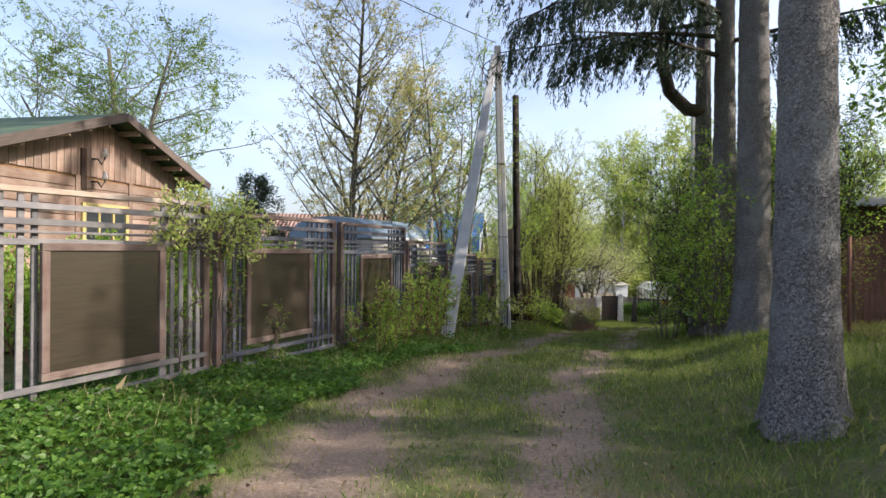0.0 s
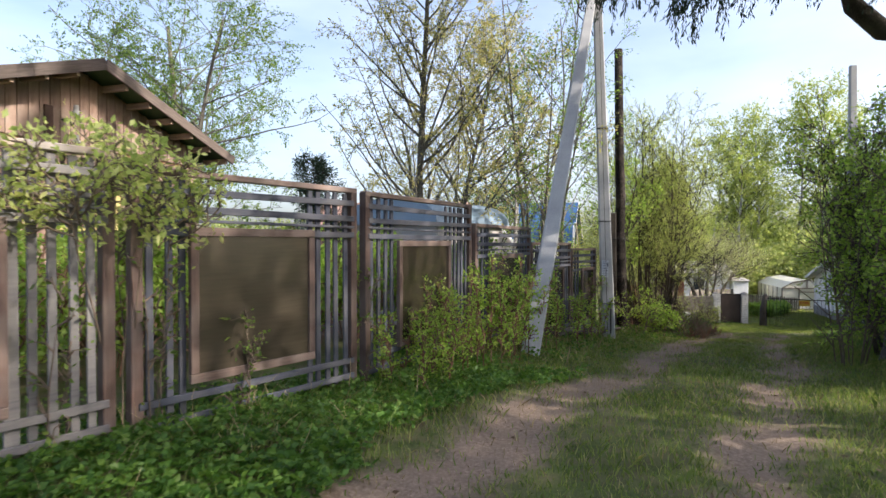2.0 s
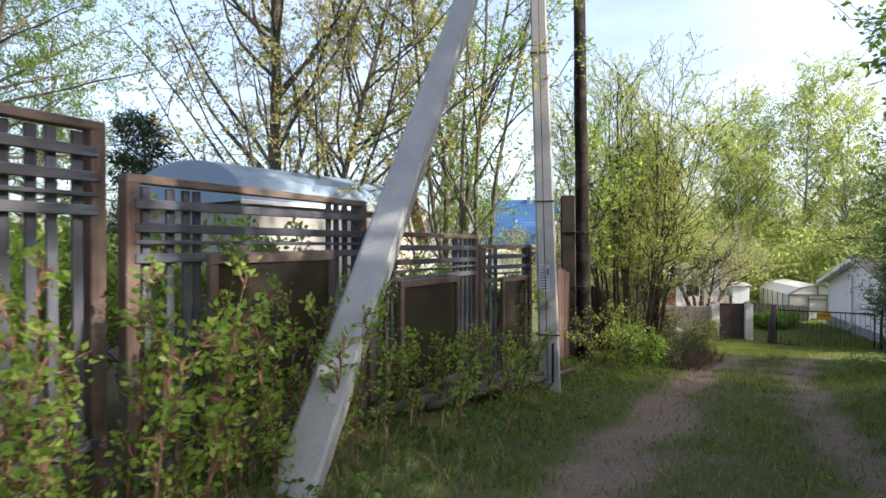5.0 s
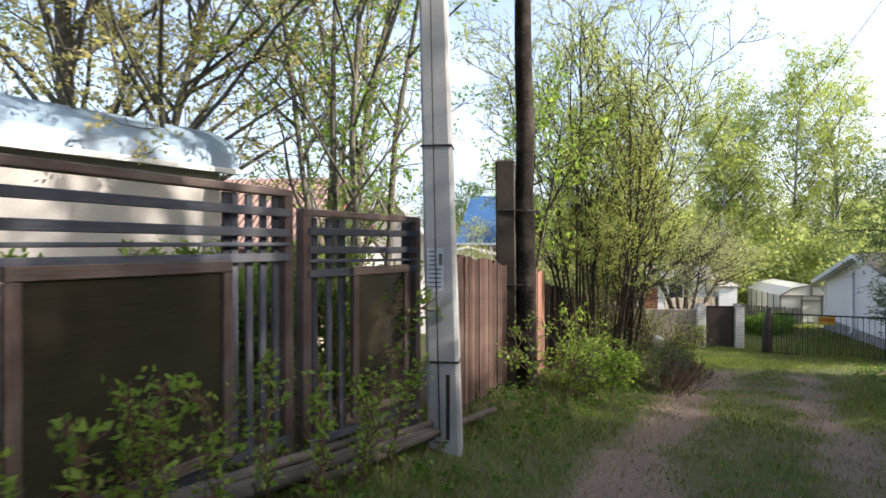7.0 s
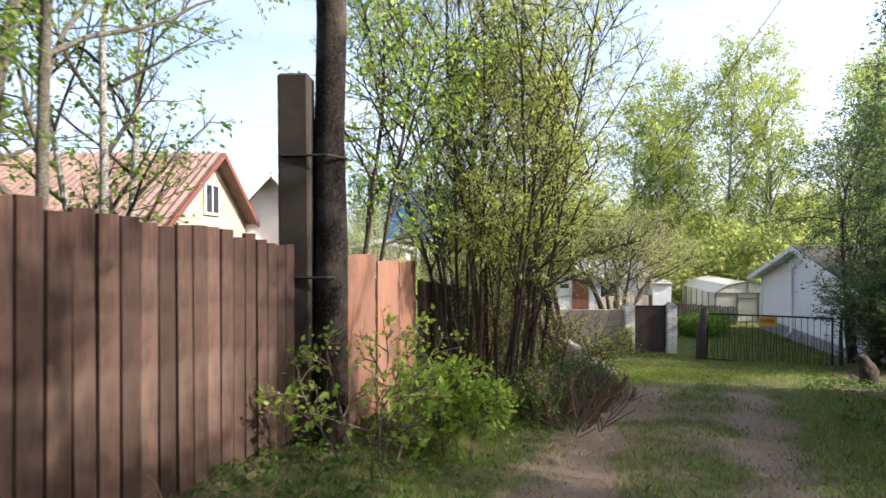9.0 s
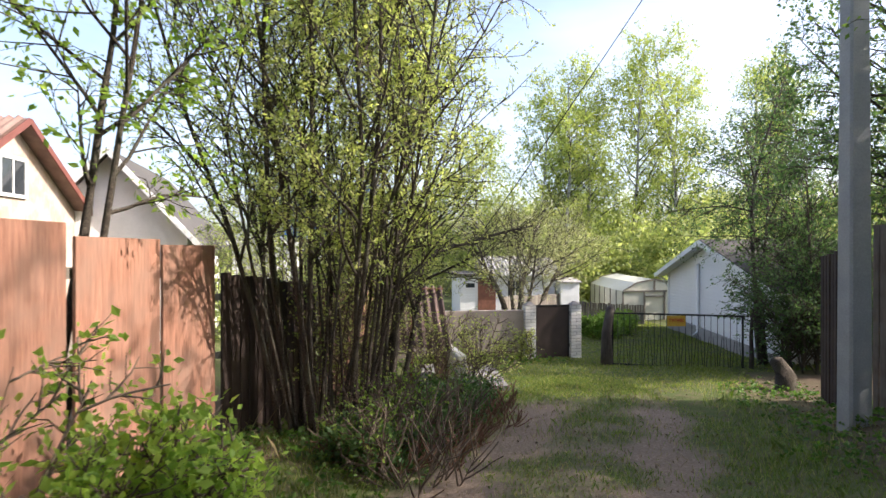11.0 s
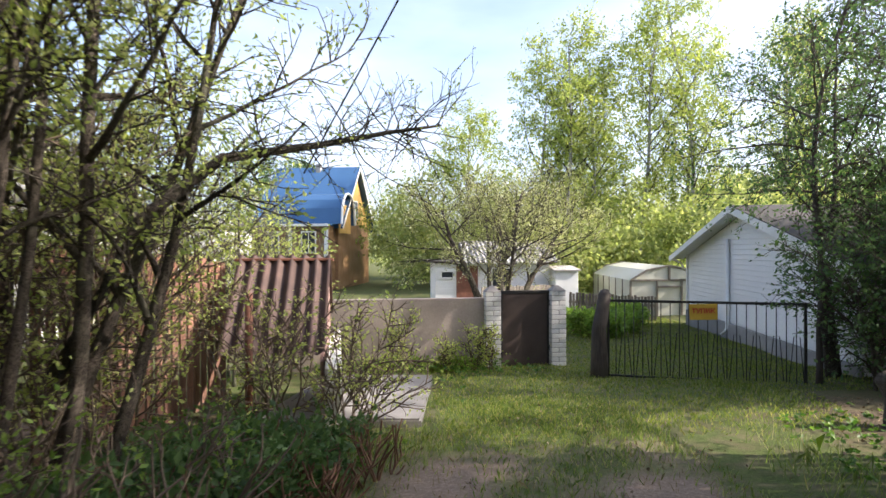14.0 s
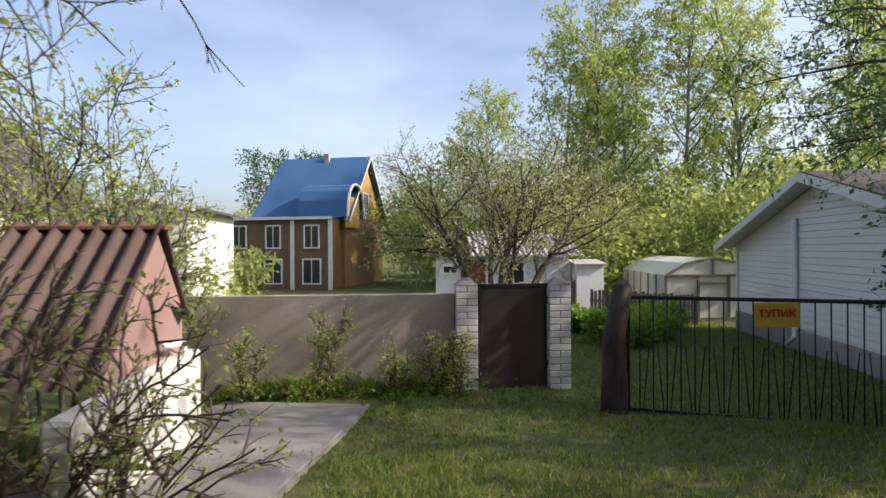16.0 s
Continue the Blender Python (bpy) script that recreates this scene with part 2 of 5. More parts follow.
M["leaf_far"] = leaf("far_leaf", [(0.0, (0.178, 0.22, 0.0745)), (0.5, (0.277, 0.32, 0.117)), (1.0, (0.396, 0.41, 0.181))], 0.4)
M["leaf_bronze"] = leaf("bronze_young_leaf", [(0.0, (0.258, 0.27, 0.106)), (0.5, (0.425, 0.38, 0.16)), (1.0, (0.544, 0.45, 0.234))], 0.5)
M["leaf_bright"] = leaf("bright_green_leaf", [(0.0, (0.0989, 0.17, 0.0319)), (0.5, (0.168, 0.27, 0.0532)), (1.0, (0.277, 0.37, 0.0958))], 0.5)
M["leaf_birch"] = leaf("birch_leaf", [(0.0, (0.187, 0.25, 0.0692)), (0.5, (0.297, 0.345, 0.101)), (1.0, (0.425, 0.45, 0.149))], 0.5)
M["herb"] = leaf("ground_herb_leaf", [(0.0, (0.042, 0.10, 0.016)), (0.5, (0.075, 0.16, 0.024)), (1.0, (0.14, 0.23, 0.04))], 0.35)
M["grass"] = leaf("grass_blade", [(0.0, (0.09, 0.14, 0.03)), (0.5, (0.155, 0.21, 0.05)), (0.82, (0.23, 0.27, 0.08)), (1.0, (0.38, 0.33, 0.18))], 0.4, 0.6)
M["lawn"] = leaf("lawn_blade", [(0.0, (0.095, 0.14, 0.025)), (0.5, (0.165, 0.215, 0.04)), (0.85, (0.275, 0.29, 0.072)), (1.0, (0.35, 0.30, 0.15))], 0.4, 0.6)
M["straw"] = leaf("dry_grass_blade", [(0.0, (0.20, 0.15, 0.08)), (1.0, (0.36, 0.29, 0.17))], 0.15, 0.8)
M["needle"] = leaf("spruce_needles", [(0.0, (0.012, 0.03, 0.014)), (0.6, (0.025, 0.05, 0.022)), (1.0, (0.05, 0.075, 0.03))], 0.1, 0.6)
M["litter"] = leaf("dead_leaves", [(0.0, (0.10, 0.066, 0.042)), (0.6, (0.20, 0.14, 0.095)), (1.0, (0.34, 0.26, 0.18))], 0.05, 0.9)
M["blossom"] = leaf("white_blossom", [(0.0, (0.6, 0.58, 0.5)), (1.0, (0.8, 0.8, 0.74))], 0.3)
M["sign"] = plain("yellow_sign_paint", (0.55, 0.33, 0.04), (0.65, 0.42, 0.06), 6.0, 0.5, 0, 0.05)
M["red_paint"] = plain("red_paint", (0.42, 0.03, 0.025), (0.5, 0.05, 0.04), 6.0, 0.5)
M["barge_red"] = plain("dull_red_paint", (0.14, 0.05, 0.04), (0.2, 0.075, 0.06), 6.0, 0.6)
M["paper"] = plain("pasted_paper", (0.55, 0.58, 0.62), (0.68, 0.70, 0.72), 9.0, 0.8, 0, 0.05)
M["print"] = plain("grey_print", (0.12, 0.13, 0.16), (0.2, 0.21, 0.24), 9.0, 0.8)
M["porcelain"] = plain("white_porcelain", (0.48, 0.46, 0.42), (0.6, 0.58, 0.53), 9.0, 0.2)
M["cable"] = plain("black_cable", (0.012, 0.012, 0.012), (0.02, 0.02, 0.02), 9.0, 0.5)


def sheet_plastic():
    """Bronze-tinted hollow plastic sheet, glossy, with faint level flutes."""
    n = Nodes("bronze_plastic_sheet")
    streak = n.noise(3.0, 4, 0.6, (1, 1, 14))
    c = n.ramp(streak, [(0.25, (0.034, 0.027, 0.019)), (0.75, (0.052, 0.042, 0.030))])
    n.bump(streak, 0.03, 0.004)
    n.b.inputs["Coat Weight"].default_value = 0.3
    n.b.inputs["Coat Roughness"].default_value = 0.2
    return n.done(c, n.span(n.noise(5.0), 0.3, 0.7, 0.14, 0.26), 0.0, 0.6)


M["plastic"] = sheet_plastic()


def window_glass():
    n = Nodes("window_glass")
    return n.done((0.03, 0.035, 0.04), 0.05, 0.0, 0.8)


M["glass"] = window_glass()


def earth():
    """Trodden soil, leaf litter and turf, laid out by the ground's own masks."""
    n = Nodes("earth")
    fine, mid, big = n.noise(38.0, 6, 0.65), n.noise(5.0, 5), n.noise(0.9, 4)
    soil = n.ramp(fine, [(0.25, (0.105, 0.074, 0.05)), (0.55, (0.25, 0.188, 0.142)), (0.8, (0.43, 0.345, 0.27))])
    soil = n.mix(n.span(mid, 0.4, 0.7, 0, 0.6), soil, (0.19, 0.145, 0.11))
    turf = n.ramp(fine, [(0.3, (0.05, 0.065, 0.02)), (0.6, (0.10, 0.125, 0.04)), (0.8, (0.19, 0.17, 0.08))])
    turf = n.mix(n.span(mid, 0.42, 0.7, 0, 0.7), turf, (0.15, 0.115, 0.075))
    lit = n.ramp(fine, [(0.3, (0.045, 0.03, 0.022)), (0.7, (0.15, 0.105, 0.08))])
    track = n.span(n.mix(0.35, n.attr("track"), mid), 0.28, 0.62)
    c = n.mix(n.attr("litter"), n.mix(track, turf, soil), lit)
    c = n.mix(n.span(big, 0.35, 0.7, 0, 0.35), c, n.mix(1.0, c, (0.75, 0.75, 0.72), "MULTIPLY"))
    n.bump(n.mix(0.5, fine, mid), 0.7, 0.02)
    return n.done(c, 0.95, 0, 0.1)


M["earth"] = earth()


# ---- building blocks ----
def raw(name, verts, faces, mat, smooth=False):
    """A mesh from computed vertices and faces."""
    me = bpy.data.meshes.new(name)
    me.from_pydata(verts, [], faces)
    me.materials.append(mat)
    if smooth:
        me.polygons.foreach_set("use_smooth", [True] * len(me.polygons))
    me.update()
    return me


def polys(name, v, f, mat, smooth=False):
    """A mesh from numpy arrays: v (n, 3), f (m, k)."""
    me = bpy.data.meshes.new(name)
    m, k = f.shape
    me.vertices.add(len(v))
    me.vertices.foreach_set("co", np.ascontiguousarray(v, dtype=np.float32).ravel())
    me.loops.add(m * k)
    me.loops.foreach_set("vertex_index", np.ascontiguousarray(f, dtype=np.int32).ravel())
    me.polygons.add(m)
    me.polygons.foreach_set("loop_start", np.arange(0, m * k, k, dtype=np.int32))
    me.polygons.foreach_set("use_smooth", np.full(m, smooth))
    me.materials.append(mat)
    me.update(calc_edges=True)
    return me


def thing(name, label, category, x=0.0, y=0.0, z=0.0, turn=0.0, group="", kind=""):
    ob = new(name)
    ob.empty_display_size = 0.2
    ob.matrix_world = pose(x, y, z, 0, 0, turn)
    return tagged(ob, label, category, group, kind)


def part(name, mesh, parent, m=None, label=""):
    """One mesh object under a thing or a part; m is its pose there."""
    ob = new(name, mesh)
    ob.parent = parent
    if m is not None:
        ob.matrix_basis = m
    return tagged(ob, label)


BOXES = {}


def box(dx, dy, dz, mat, bevel=0.004):
    """A chamfered box about its centre; alike boxes share one mesh."""
    key = (round(dx, 3), round(dy, 3), round(dz, 3), mat.name, bevel)
    if key not in BOXES:
        bm = bmesh.new()
        bmesh.ops.create_cube(bm, size=1.0)
        bmesh.ops.scale(bm, vec=key[:3], verts=bm.verts)
        b = min(bevel, 0.3 * min(key[:3]))
        bmesh.ops.bevel(bm, geom=list(bm.edges), offset=b, segments=1, affect="EDGES")
        me = bpy.data.meshes.new("box")
        bm.to_mesh(me)
        bm.free()
        me.materials.append(mat)
        BOXES[key] = me
    return BOXES[key]


def tube_into(V, F, pts, radii, sides=6, cap=True):
    """Adds a tapering tube along pts to the lists V and F."""
    pts = [Vector(p) for p in pts]
    start = len(V)
    ref = Vector((0.31, 0.17, 0.93)).normalized()
    for i, p in enumerate(pts):
        d = (pts[min(i + 1, len(pts) - 1)] - pts[max(i - 1, 0)]).normalized()
        a = d.cross(ref if abs(d.dot(ref)) < 0.97 else Vector((1, 0, 0))).normalized()
        b = d.cross(a)
        for k in range(sides):
            an = 2 * math.pi * k / sides
            V.append(tuple(p + radii[i] * (math.cos(an) * a + math.sin(an) * b)))
    for i in range(len(pts) - 1):
        for k in range(sides):
            q = start + i * sides
            F.append((q + k, q + (k + 1) % sides, q + sides + (k + 1) % sides, q + sides + k))
    if cap:
        F.append(tuple(start + k for k in range(sides))[::-1])
        F.append(tuple(start + (len(pts) - 1) * sides + k for k in range(sides)))


def tube(name, pts, radii, mat, sides=8, smooth=True):
    V, F = [], []
    if isinstance(radii, (int, float)):
        radii = [radii] * len(pts)
    tube_into(V, F, pts, radii, sides)
    return raw(name, V, F, mat, smooth)


def between(a, b, w, d, mat, bevel=0.004):
    """Mesh and pose of a beam from a to b, w wide across and d deep upwards."""
    a, b = Vector(a), Vector(b)
    q = (b - a).to_track_quat("X", "Z").to_matrix().to_4x4()
    return box((b - a).length, w, d, mat, bevel), Matrix.Translation((a + b) / 2) @ q


def heading(p0, p1):
    return math.degrees(math.atan2(p1[1] - p0[1], p1[0] - p0[0]))


# ---- the lie of the land ----
FALL_Y = [-60, -10, 0, 5, 8, 12, 17, 20, 22.5, 28, 40, 100]
FALL_Z = [0.6, 0.3, 0.2, 0.1, -0.03, -0.40, -0.93, -1.37, -1.60, -1.97, -2.25, -2.5]
LANE_Y = [-60, -10, 0, 4, 6, 8, 10, 12.2, 14, 16.5, 19, 22, 25, 60]
LANE_X = [-14, -3.0, -0.5, 0.0, 0.45, 1.25, 2.25, 3.1, 3.7, 4.6, 5.5, 6.9, 8.2, 20]


def smooth01(v):
    v = np.clip(v, 0, 1)
    return v * v * (3 - 2 * v)


def lane_u(x, y):
    """Metres to the right of the lane's middle."""
    return (np.asarray(x) - np.interp(y, LANE_Y, LANE_X)) * 0.92


def ground_z(x, y):
    x, y = np.asarray(x, float), np.asarray(y, float)
    u = lane_u(x, y)
    z = np.interp(y, FALL_Y, FALL_Z)
    fade = 1 - smooth01((y - 19.5) / 3.0)
    near = smooth01((y + 12) / 8)
    z = z + fade * near * ((0.13 + 0.13 * smooth01((y - 7.5) / 3)) * smooth01((-u - 1.3) / 1.4) + 0.34 * smooth01((u - 1.6) / 1.6))
    rut = np.exp(-((np.abs(u) - 0.78) / 0.3) ** 2) * (1 - smooth01((y - 20) / 4))
    z = z - 0.035 * rut + 0.02 * np.sin(2.1 * x + 0.7 * y) * np.sin(1.3 * y - 0.6 * x) + 0.008 * np.sin(7.3 * x + 2.0) * np.sin(6.1 * y)
    return z


def gz(x, y):
    return float(ground_z(x, y))


def hash01(x, y):
    v = np.sin(x * 12.9898 + y * 78.233) * 43758.5453
    return v - np.floor(v)


def patch(x, y, s):
    """A smooth random field from 0 to 1, of patches about s metres wide."""
    gx, gy = np.floor(x / s), np.floor(y / s)
    fx, fy = smooth01(x / s - gx), smooth01(y / s - gy)
    a, b, c, d = (hash01(gx + i, gy + j) for i, j in ((0, 0), (1, 0), (0, 1), (1, 1)))
    return (a * (1 - fx) + b * fx) * (1 - fy) + (c * (1 - fx) + d * fx) * fy


def track_mask(x, y):
    """1 on the bare wheel ruts, 0 on turf."""
    u = lane_u(x, y) + 0.25 * (patch(x, y, 0.9) - 0.5)
    m = 1.1 * np.exp(-((u + 0.80) / 0.32) ** 2) + 0.95 * np.exp(-((u - 0.80) / 0.26) ** 2)
    m = m * (1 - 0.9 * smooth01((y - 22.3) / 1.5)) + (0.30 + 0.5 * smooth01((y - 17) / 3)) * np.exp(-(u / 1.5) ** 2) * patch(x + 9, y, 0.5) * (1 - smooth01((y - 22.8) / 1.2))
    return np.clip(m * (0.35 + 0.95 * patch(x, y, 0.4)), 0, 1)


def litter_mask(x, y):
    """Dead leaves and bare shaded earth on the banks."""
    u = lane_u(x, y)
    right = smooth01((u - 1.9) / 0.8) * smooth01((y - 15.5) / 2) * (1 - smooth01((y - 24.5) / 1.5))
    left = smooth01((-u - 2.0) / 0.6) * smooth01((y - 9) / 2) * (1 - smooth01((y - 24.5) / 1.0))
    return np.clip((right + left) * (0.45 + 0.6 * patch(x, y, 0.7)), 0, 0.95)


def build_ground():
    def axis(lo, hi, step, far):
        mid = np.arange(lo, hi + step / 2, step)
        g = np.cumsum(step * 1.35 ** np.arange(1, 40))
        g = g[g < far]
        return np.concatenate([(lo - g)[::-1], mid, hi + g])
    xs, ys = axis(-5, 15, 0.11, 2500), axis(-3, 31, 0.11, 2500)
    X, Y = np.meshgrid(xs, ys)
    Z = ground_z(X, Y)
    v = np.stack([X, Y, Z], -1).reshape(-1, 3)
    nx, ny = len(xs), len(ys)
    i = (np.arange(ny - 1)[:, None] * nx + np.arange(nx - 1)[None]).ravel()
    f = np.stack([i, i + 1, i + nx + 1, i + nx], -1)
    me = polys("ground", v, f, M["earth"], True)
    for name, fn in (("track", track_mask), ("litter", litter_mask)):
        a = me.attributes.new(name, "FLOAT", "POINT")
        a.data.foreach_set("value", fn(v[:, 0], v[:, 1]).astype(np.float32))
    tagged(new("ground", me), "sloping ground with two bare wheel ruts, turf and leaf litter", "ground", kind="structure")


build_ground()


# ---- trees and shrubs ----
def leaves_mesh(name, P, D, size, width, mat, rng, droop=0.3):
    """One mesh of rhombic leaves at the places P, pointing about along D."""
    n = len(P)
    d = D + rng.normal(0, 0.55, (n, 3))
    d[:, 2] -= droop
    d /= np.linalg.norm(d, axis=1, keepdims=True) + 1e-9
    r = rng.normal(0, 1, (n, 3))
    s = np.cross(d, r)
    s /= np.linalg.norm(s, axis=1, keepdims=True) + 1e-9
    up = np.cross(s, d)
    L = (size * rng.uniform(0.6, 1.35, n))[:, None]
    w = L * width * 0.5
    v = np.stack([P, P + d * L * 0.45 + s * w + up * L * 0.06, P + d * L, P + d * L * 0.45 - s * w + up * L * 0.06], 1).reshape(-1, 3)
    f = np.arange(4 * n).reshape(-1, 4)
    return polys(name, v, f, mat)


def bend(rng, start, way, length, r0, r1, steps, wobble, lift):
    pts, radii, p, d = [Vector(start)], [r0], Vector(start), Vector(way).normalized()
    for i in range(steps):
        d = (d + Vector(rng.normal(0, wobble, 3)) + Vector((0, 0, lift / steps))).normalized()
        p = p + d * (length / steps)
        pts.append(p.copy())
        radii.append(r0 + (r1 - r0) * (i + 1) / steps)
    return pts, radii


def along(pts, f):
    k = min(int(f * (len(pts) - 1)), len(pts) - 2)
    g = f * (len(pts) - 1) - k
    return pts[k].lerp(pts[k + 1], g), (pts[k + 1] - pts[k]).normalized()


def side_way(rng, d, spread, up):
    r = Vector(rng.normal(0, 1, 3))
    s = (r - d * r.dot(d)).normalized()
    return (d * math.cos(spread) + s * math.sin(spread) + Vector((0, 0, up))).normalized()


def tree(name, label, category, x, y, stems, limbs, twigs, leaf_spec, bark_mat, seed, group="", z=None, twig_mat=None, crook=0.05):
    """A tree or shrub. stems: list of (offset, way, length, radius). limbs: (n, from, length, angle, lift, profile).
    twigs: (per limb, length, per twig twiglets, twiglet length). leaf_spec: (per twiglet, size, width, material, droop)."""
    rng = np.random.default_rng(seed)
    z0 = gz(x, y) - 0.03 if z is None else z
    ob = thing(name, label, category, x, y, z0, 0, group)
    V, F, BV, BF, P, D = [], [], [], [], [], []
    ln, lfrom, llen, lang, llift, prof = limbs
    tn, tlen, qn, qlen = twigs
    per, size, width, lmat, droop = leaf_spec
    for off, way, length, radius in stems:
        pts, radii = bend(rng, (off[0], off[1], -0.1), way, length, radius, radius * 0.25, 10, crook, 0.15)
        radii[0] *= 1.35
        tube_into(V, F, pts, radii, 10 if radius > 0.06 else 6)
        if len(stems) > 1:
            part("stem", raw("stem", V, F, bark_mat, True), ob)
            V, F = [], []
        for i in range(ln):
            f = lfrom + (1 - lfrom) * ((i + rng.uniform(0.1, 0.9)) / ln)
            p, d = along(pts, f)
            k = prof((f - lfrom) / (1 - lfrom))
            lp, lr = bend(rng, p, side_way(rng, d, lang * rng.uniform(0.7, 1.2), 0.0), llen * k * rng.uniform(0.7, 1.2),
                          min(radius * (1.05 - f) * 0.5, 0.03) + 0.006, 0.005, 6, 0.10, llift)
            tube_into(BV, BF, lp, lr, 5, False)
            for j in range(tn):
                g = 0.15 + 0.85 * (j + rng.uniform(0, 1)) / tn
                tp, td = along(lp, g)
                wx_, wy_, wz_ = tp.x + x, tp.y + y, tp.z + z0
                if abs(lane_u(wx_, wy_)) < 1.35 and wz_ < gz(wx_, wy_) + 2.6 and wy_ < 24:
                    continue
                sp, sr = bend(rng, tp, side_way(rng, td, 0.9, 0.1), tlen * (1.2 - 0.6 * g) * rng.uniform(0.6, 1.3), 0.008, 0.003, 3, 0.14, 0.1)
                tube_into(BV, BF, sp, sr, 3, False)
                for q in range(qn):
                    e = (q + rng.uniform(0.2, 1)) / qn
                    qp, qd = along(sp, min(e, 0.999))
                    up_, ur = bend(rng, qp, side_way(rng, qd, 0.8, 0.05), qlen * rng.uniform(0.5, 1.3), 0.004, 0.002, 2, 0.15, 0.0)
                    tube_into(BV, BF, up_, ur, 3, False)
                    for _ in range(per):
                        lp_, ld = along(up_, rng.uniform(0.1, 0.999))
                        P.append(lp_)
                        D.append(ld)
    if V:
        part("trunk", raw("trunk", V, F, bark_mat, True), ob)
    if BV:
        tagged(part("branchwork", raw("branchwork", BV, BF, twig_mat or bark_mat, True), ob), kind="stuff")
    if P and per:
        P, D = np.array(P), np.array(D)
        P = P + rng.normal(0, size * 0.6, P.shape)
        part("crown", leaves_mesh("crown", P, D, size, width, lmat, rng, droop), ob)
    return ob


def dome(f):
    return 0.45 + 0.75 * math.sin(math.pi * min(0.15 + 0.8 * f, 1.0))


def cone_up(f):
    return 1.15 - 0.9 * f


def flat(f):
    return 1.0


def many(rng, n, spread, lean, length, radius):
    """n stems rising out of one root."""
    out = []
    for i in range(n):
        a = 2 * math.pi * (i + rng.uniform(0, 0.8)) / n
        r = spread * math.sqrt(rng.uniform(0.1, 1))
        k = rng.uniform(0.3, 1.2) * lean
        out.append(((r * math.cos(a), r * math.sin(a)), (k * math.cos(a), k * math.sin(a), 1.0), length * rng.uniform(0.75, 1.1), radius * rng.uniform(0.7, 1.25)))
    return out


def spruce(x, y, r, height, first, seed, label, boughs=()):
    """A tall spruce: plated trunk with flared foot, boughs of drooping sprays."""
    rng = np.random.default_rng(seed)
    ob = thing("spruce_tree", label, "spruce", x, y, gz(x, y) - 0.05, 0, "spruces beside the lane")
    sides, rings = 40, 90
    V, F = [], []
    zs = np.concatenate([np.linspace(0, 7.5, rings), np.linspace(8, height, 14)])
    for zz in zs:
        flare = 1 + 0.45 * math.exp(-zz / 0.35) + 0.10 * math.exp(-zz / 1.6)
        rr = r * flare * (1 - 0.8 * zz / height)
        for k in range(sides):
            a = 2 * math.pi * k / sides
            lobe = 1 + 0.12 * math.exp(-zz / 0.4) * math.sin(5 * a + seed) + 0.02 * math.sin(3 * a + zz)
            rough = 0.028 * (noise.noise(Vector((9 * math.cos(a), 9 * math.sin(a), 7 * zz + seed))) + 0.5 * noise.noise(Vector((20 * math.cos(a), 20 * math.sin(a), 18 * zz))))
            V.append(((rr * lobe + rough * r * 2.4) * math.cos(a), (rr * lobe + rough * r * 2.4) * math.sin(a), float(zz)))
    for i in range(len(zs) - 1):
        for k in range(sides):
            q = i * sides
            F.append((q + k, q + (k + 1) % sides, q + sides + (k + 1) % sides, q + sides + k))
    part("trunk", raw("trunk", V, F, M["bark_spruce"], True), ob)
    BV, BF, P, D = [], [], [], []
    low = []
    for start, way, length, sag in boughs:
        low.append((Vector(start), Vector(way), length, sag, 34, 0.05))
    first += 2.5
    n = int((height - first) * 2.2)
    for i in range(n):
        f = (i + rng.uniform(0, 1)) / n
        zz = first + (height - first) * f
        a = rng.uniform(0, 2 * math.pi)
        low.append((Vector((0, 0, zz)), Vector((math.cos(a), math.sin(a), 0.1 - 0.25 * (1 - f))), (4.0 * (1 - f) + 0.6), 0.3, 14, 0.03))
    for start, way, length, sag, hang, br in low:
        pts, radii = bend(rng, start, way, length, br, 0.008, 8, 0.05, -sag)
        tube_into(BV, BF, pts, radii, 5, False)
        dense = hang > 20
        for j in range(hang):
            p, d = along(pts, 0.12 + 0.88 * (j + rng.uniform(0, 1)) / hang)
            for s in (-1, 1):
                side = Vector((-d.y, d.x, 0)).normalized() * s
                tw = (side * rng.uniform(0.3, 1.0) + d * 0.5 + Vector((0, 0, -0.55 - 0.5 * rng.uniform()))).normalized()
                tp, tr = bend(rng, p, tw, rng.uniform(0.4, 1.05), 0.006, 0.002, 4, 0.08, -0.9)
                if dense:
                    tube_into(BV, BF, tp, tr, 3, False)
                for _ in range(46 if dense else 11):
                    q, qd = along(tp, rng.uniform(0.02, 0.999))
                    P.append(q)
                    D.append(qd * 1.3)
    tagged(part("branchwork", raw("branchwork", BV, BF, M["bark_dark"], True), ob), kind="stuff")
    P, D = np.array(P), np.array(D)
    P = P + rng.normal(0, 0.025, P.shape)
    ne = len(boughs) * 34 * 2 * 46
    if ne:
        part("foliage", leaves_mesh("foliage", P[:ne], D[:ne], 0.10, 0.22, M["needle"], rng, 0.5), ob)
    part("crown", leaves_mesh("crown", P[ne:], D[ne:], 0.34, 0.4, M["needle"], rng, 0.5), ob)
    return ob


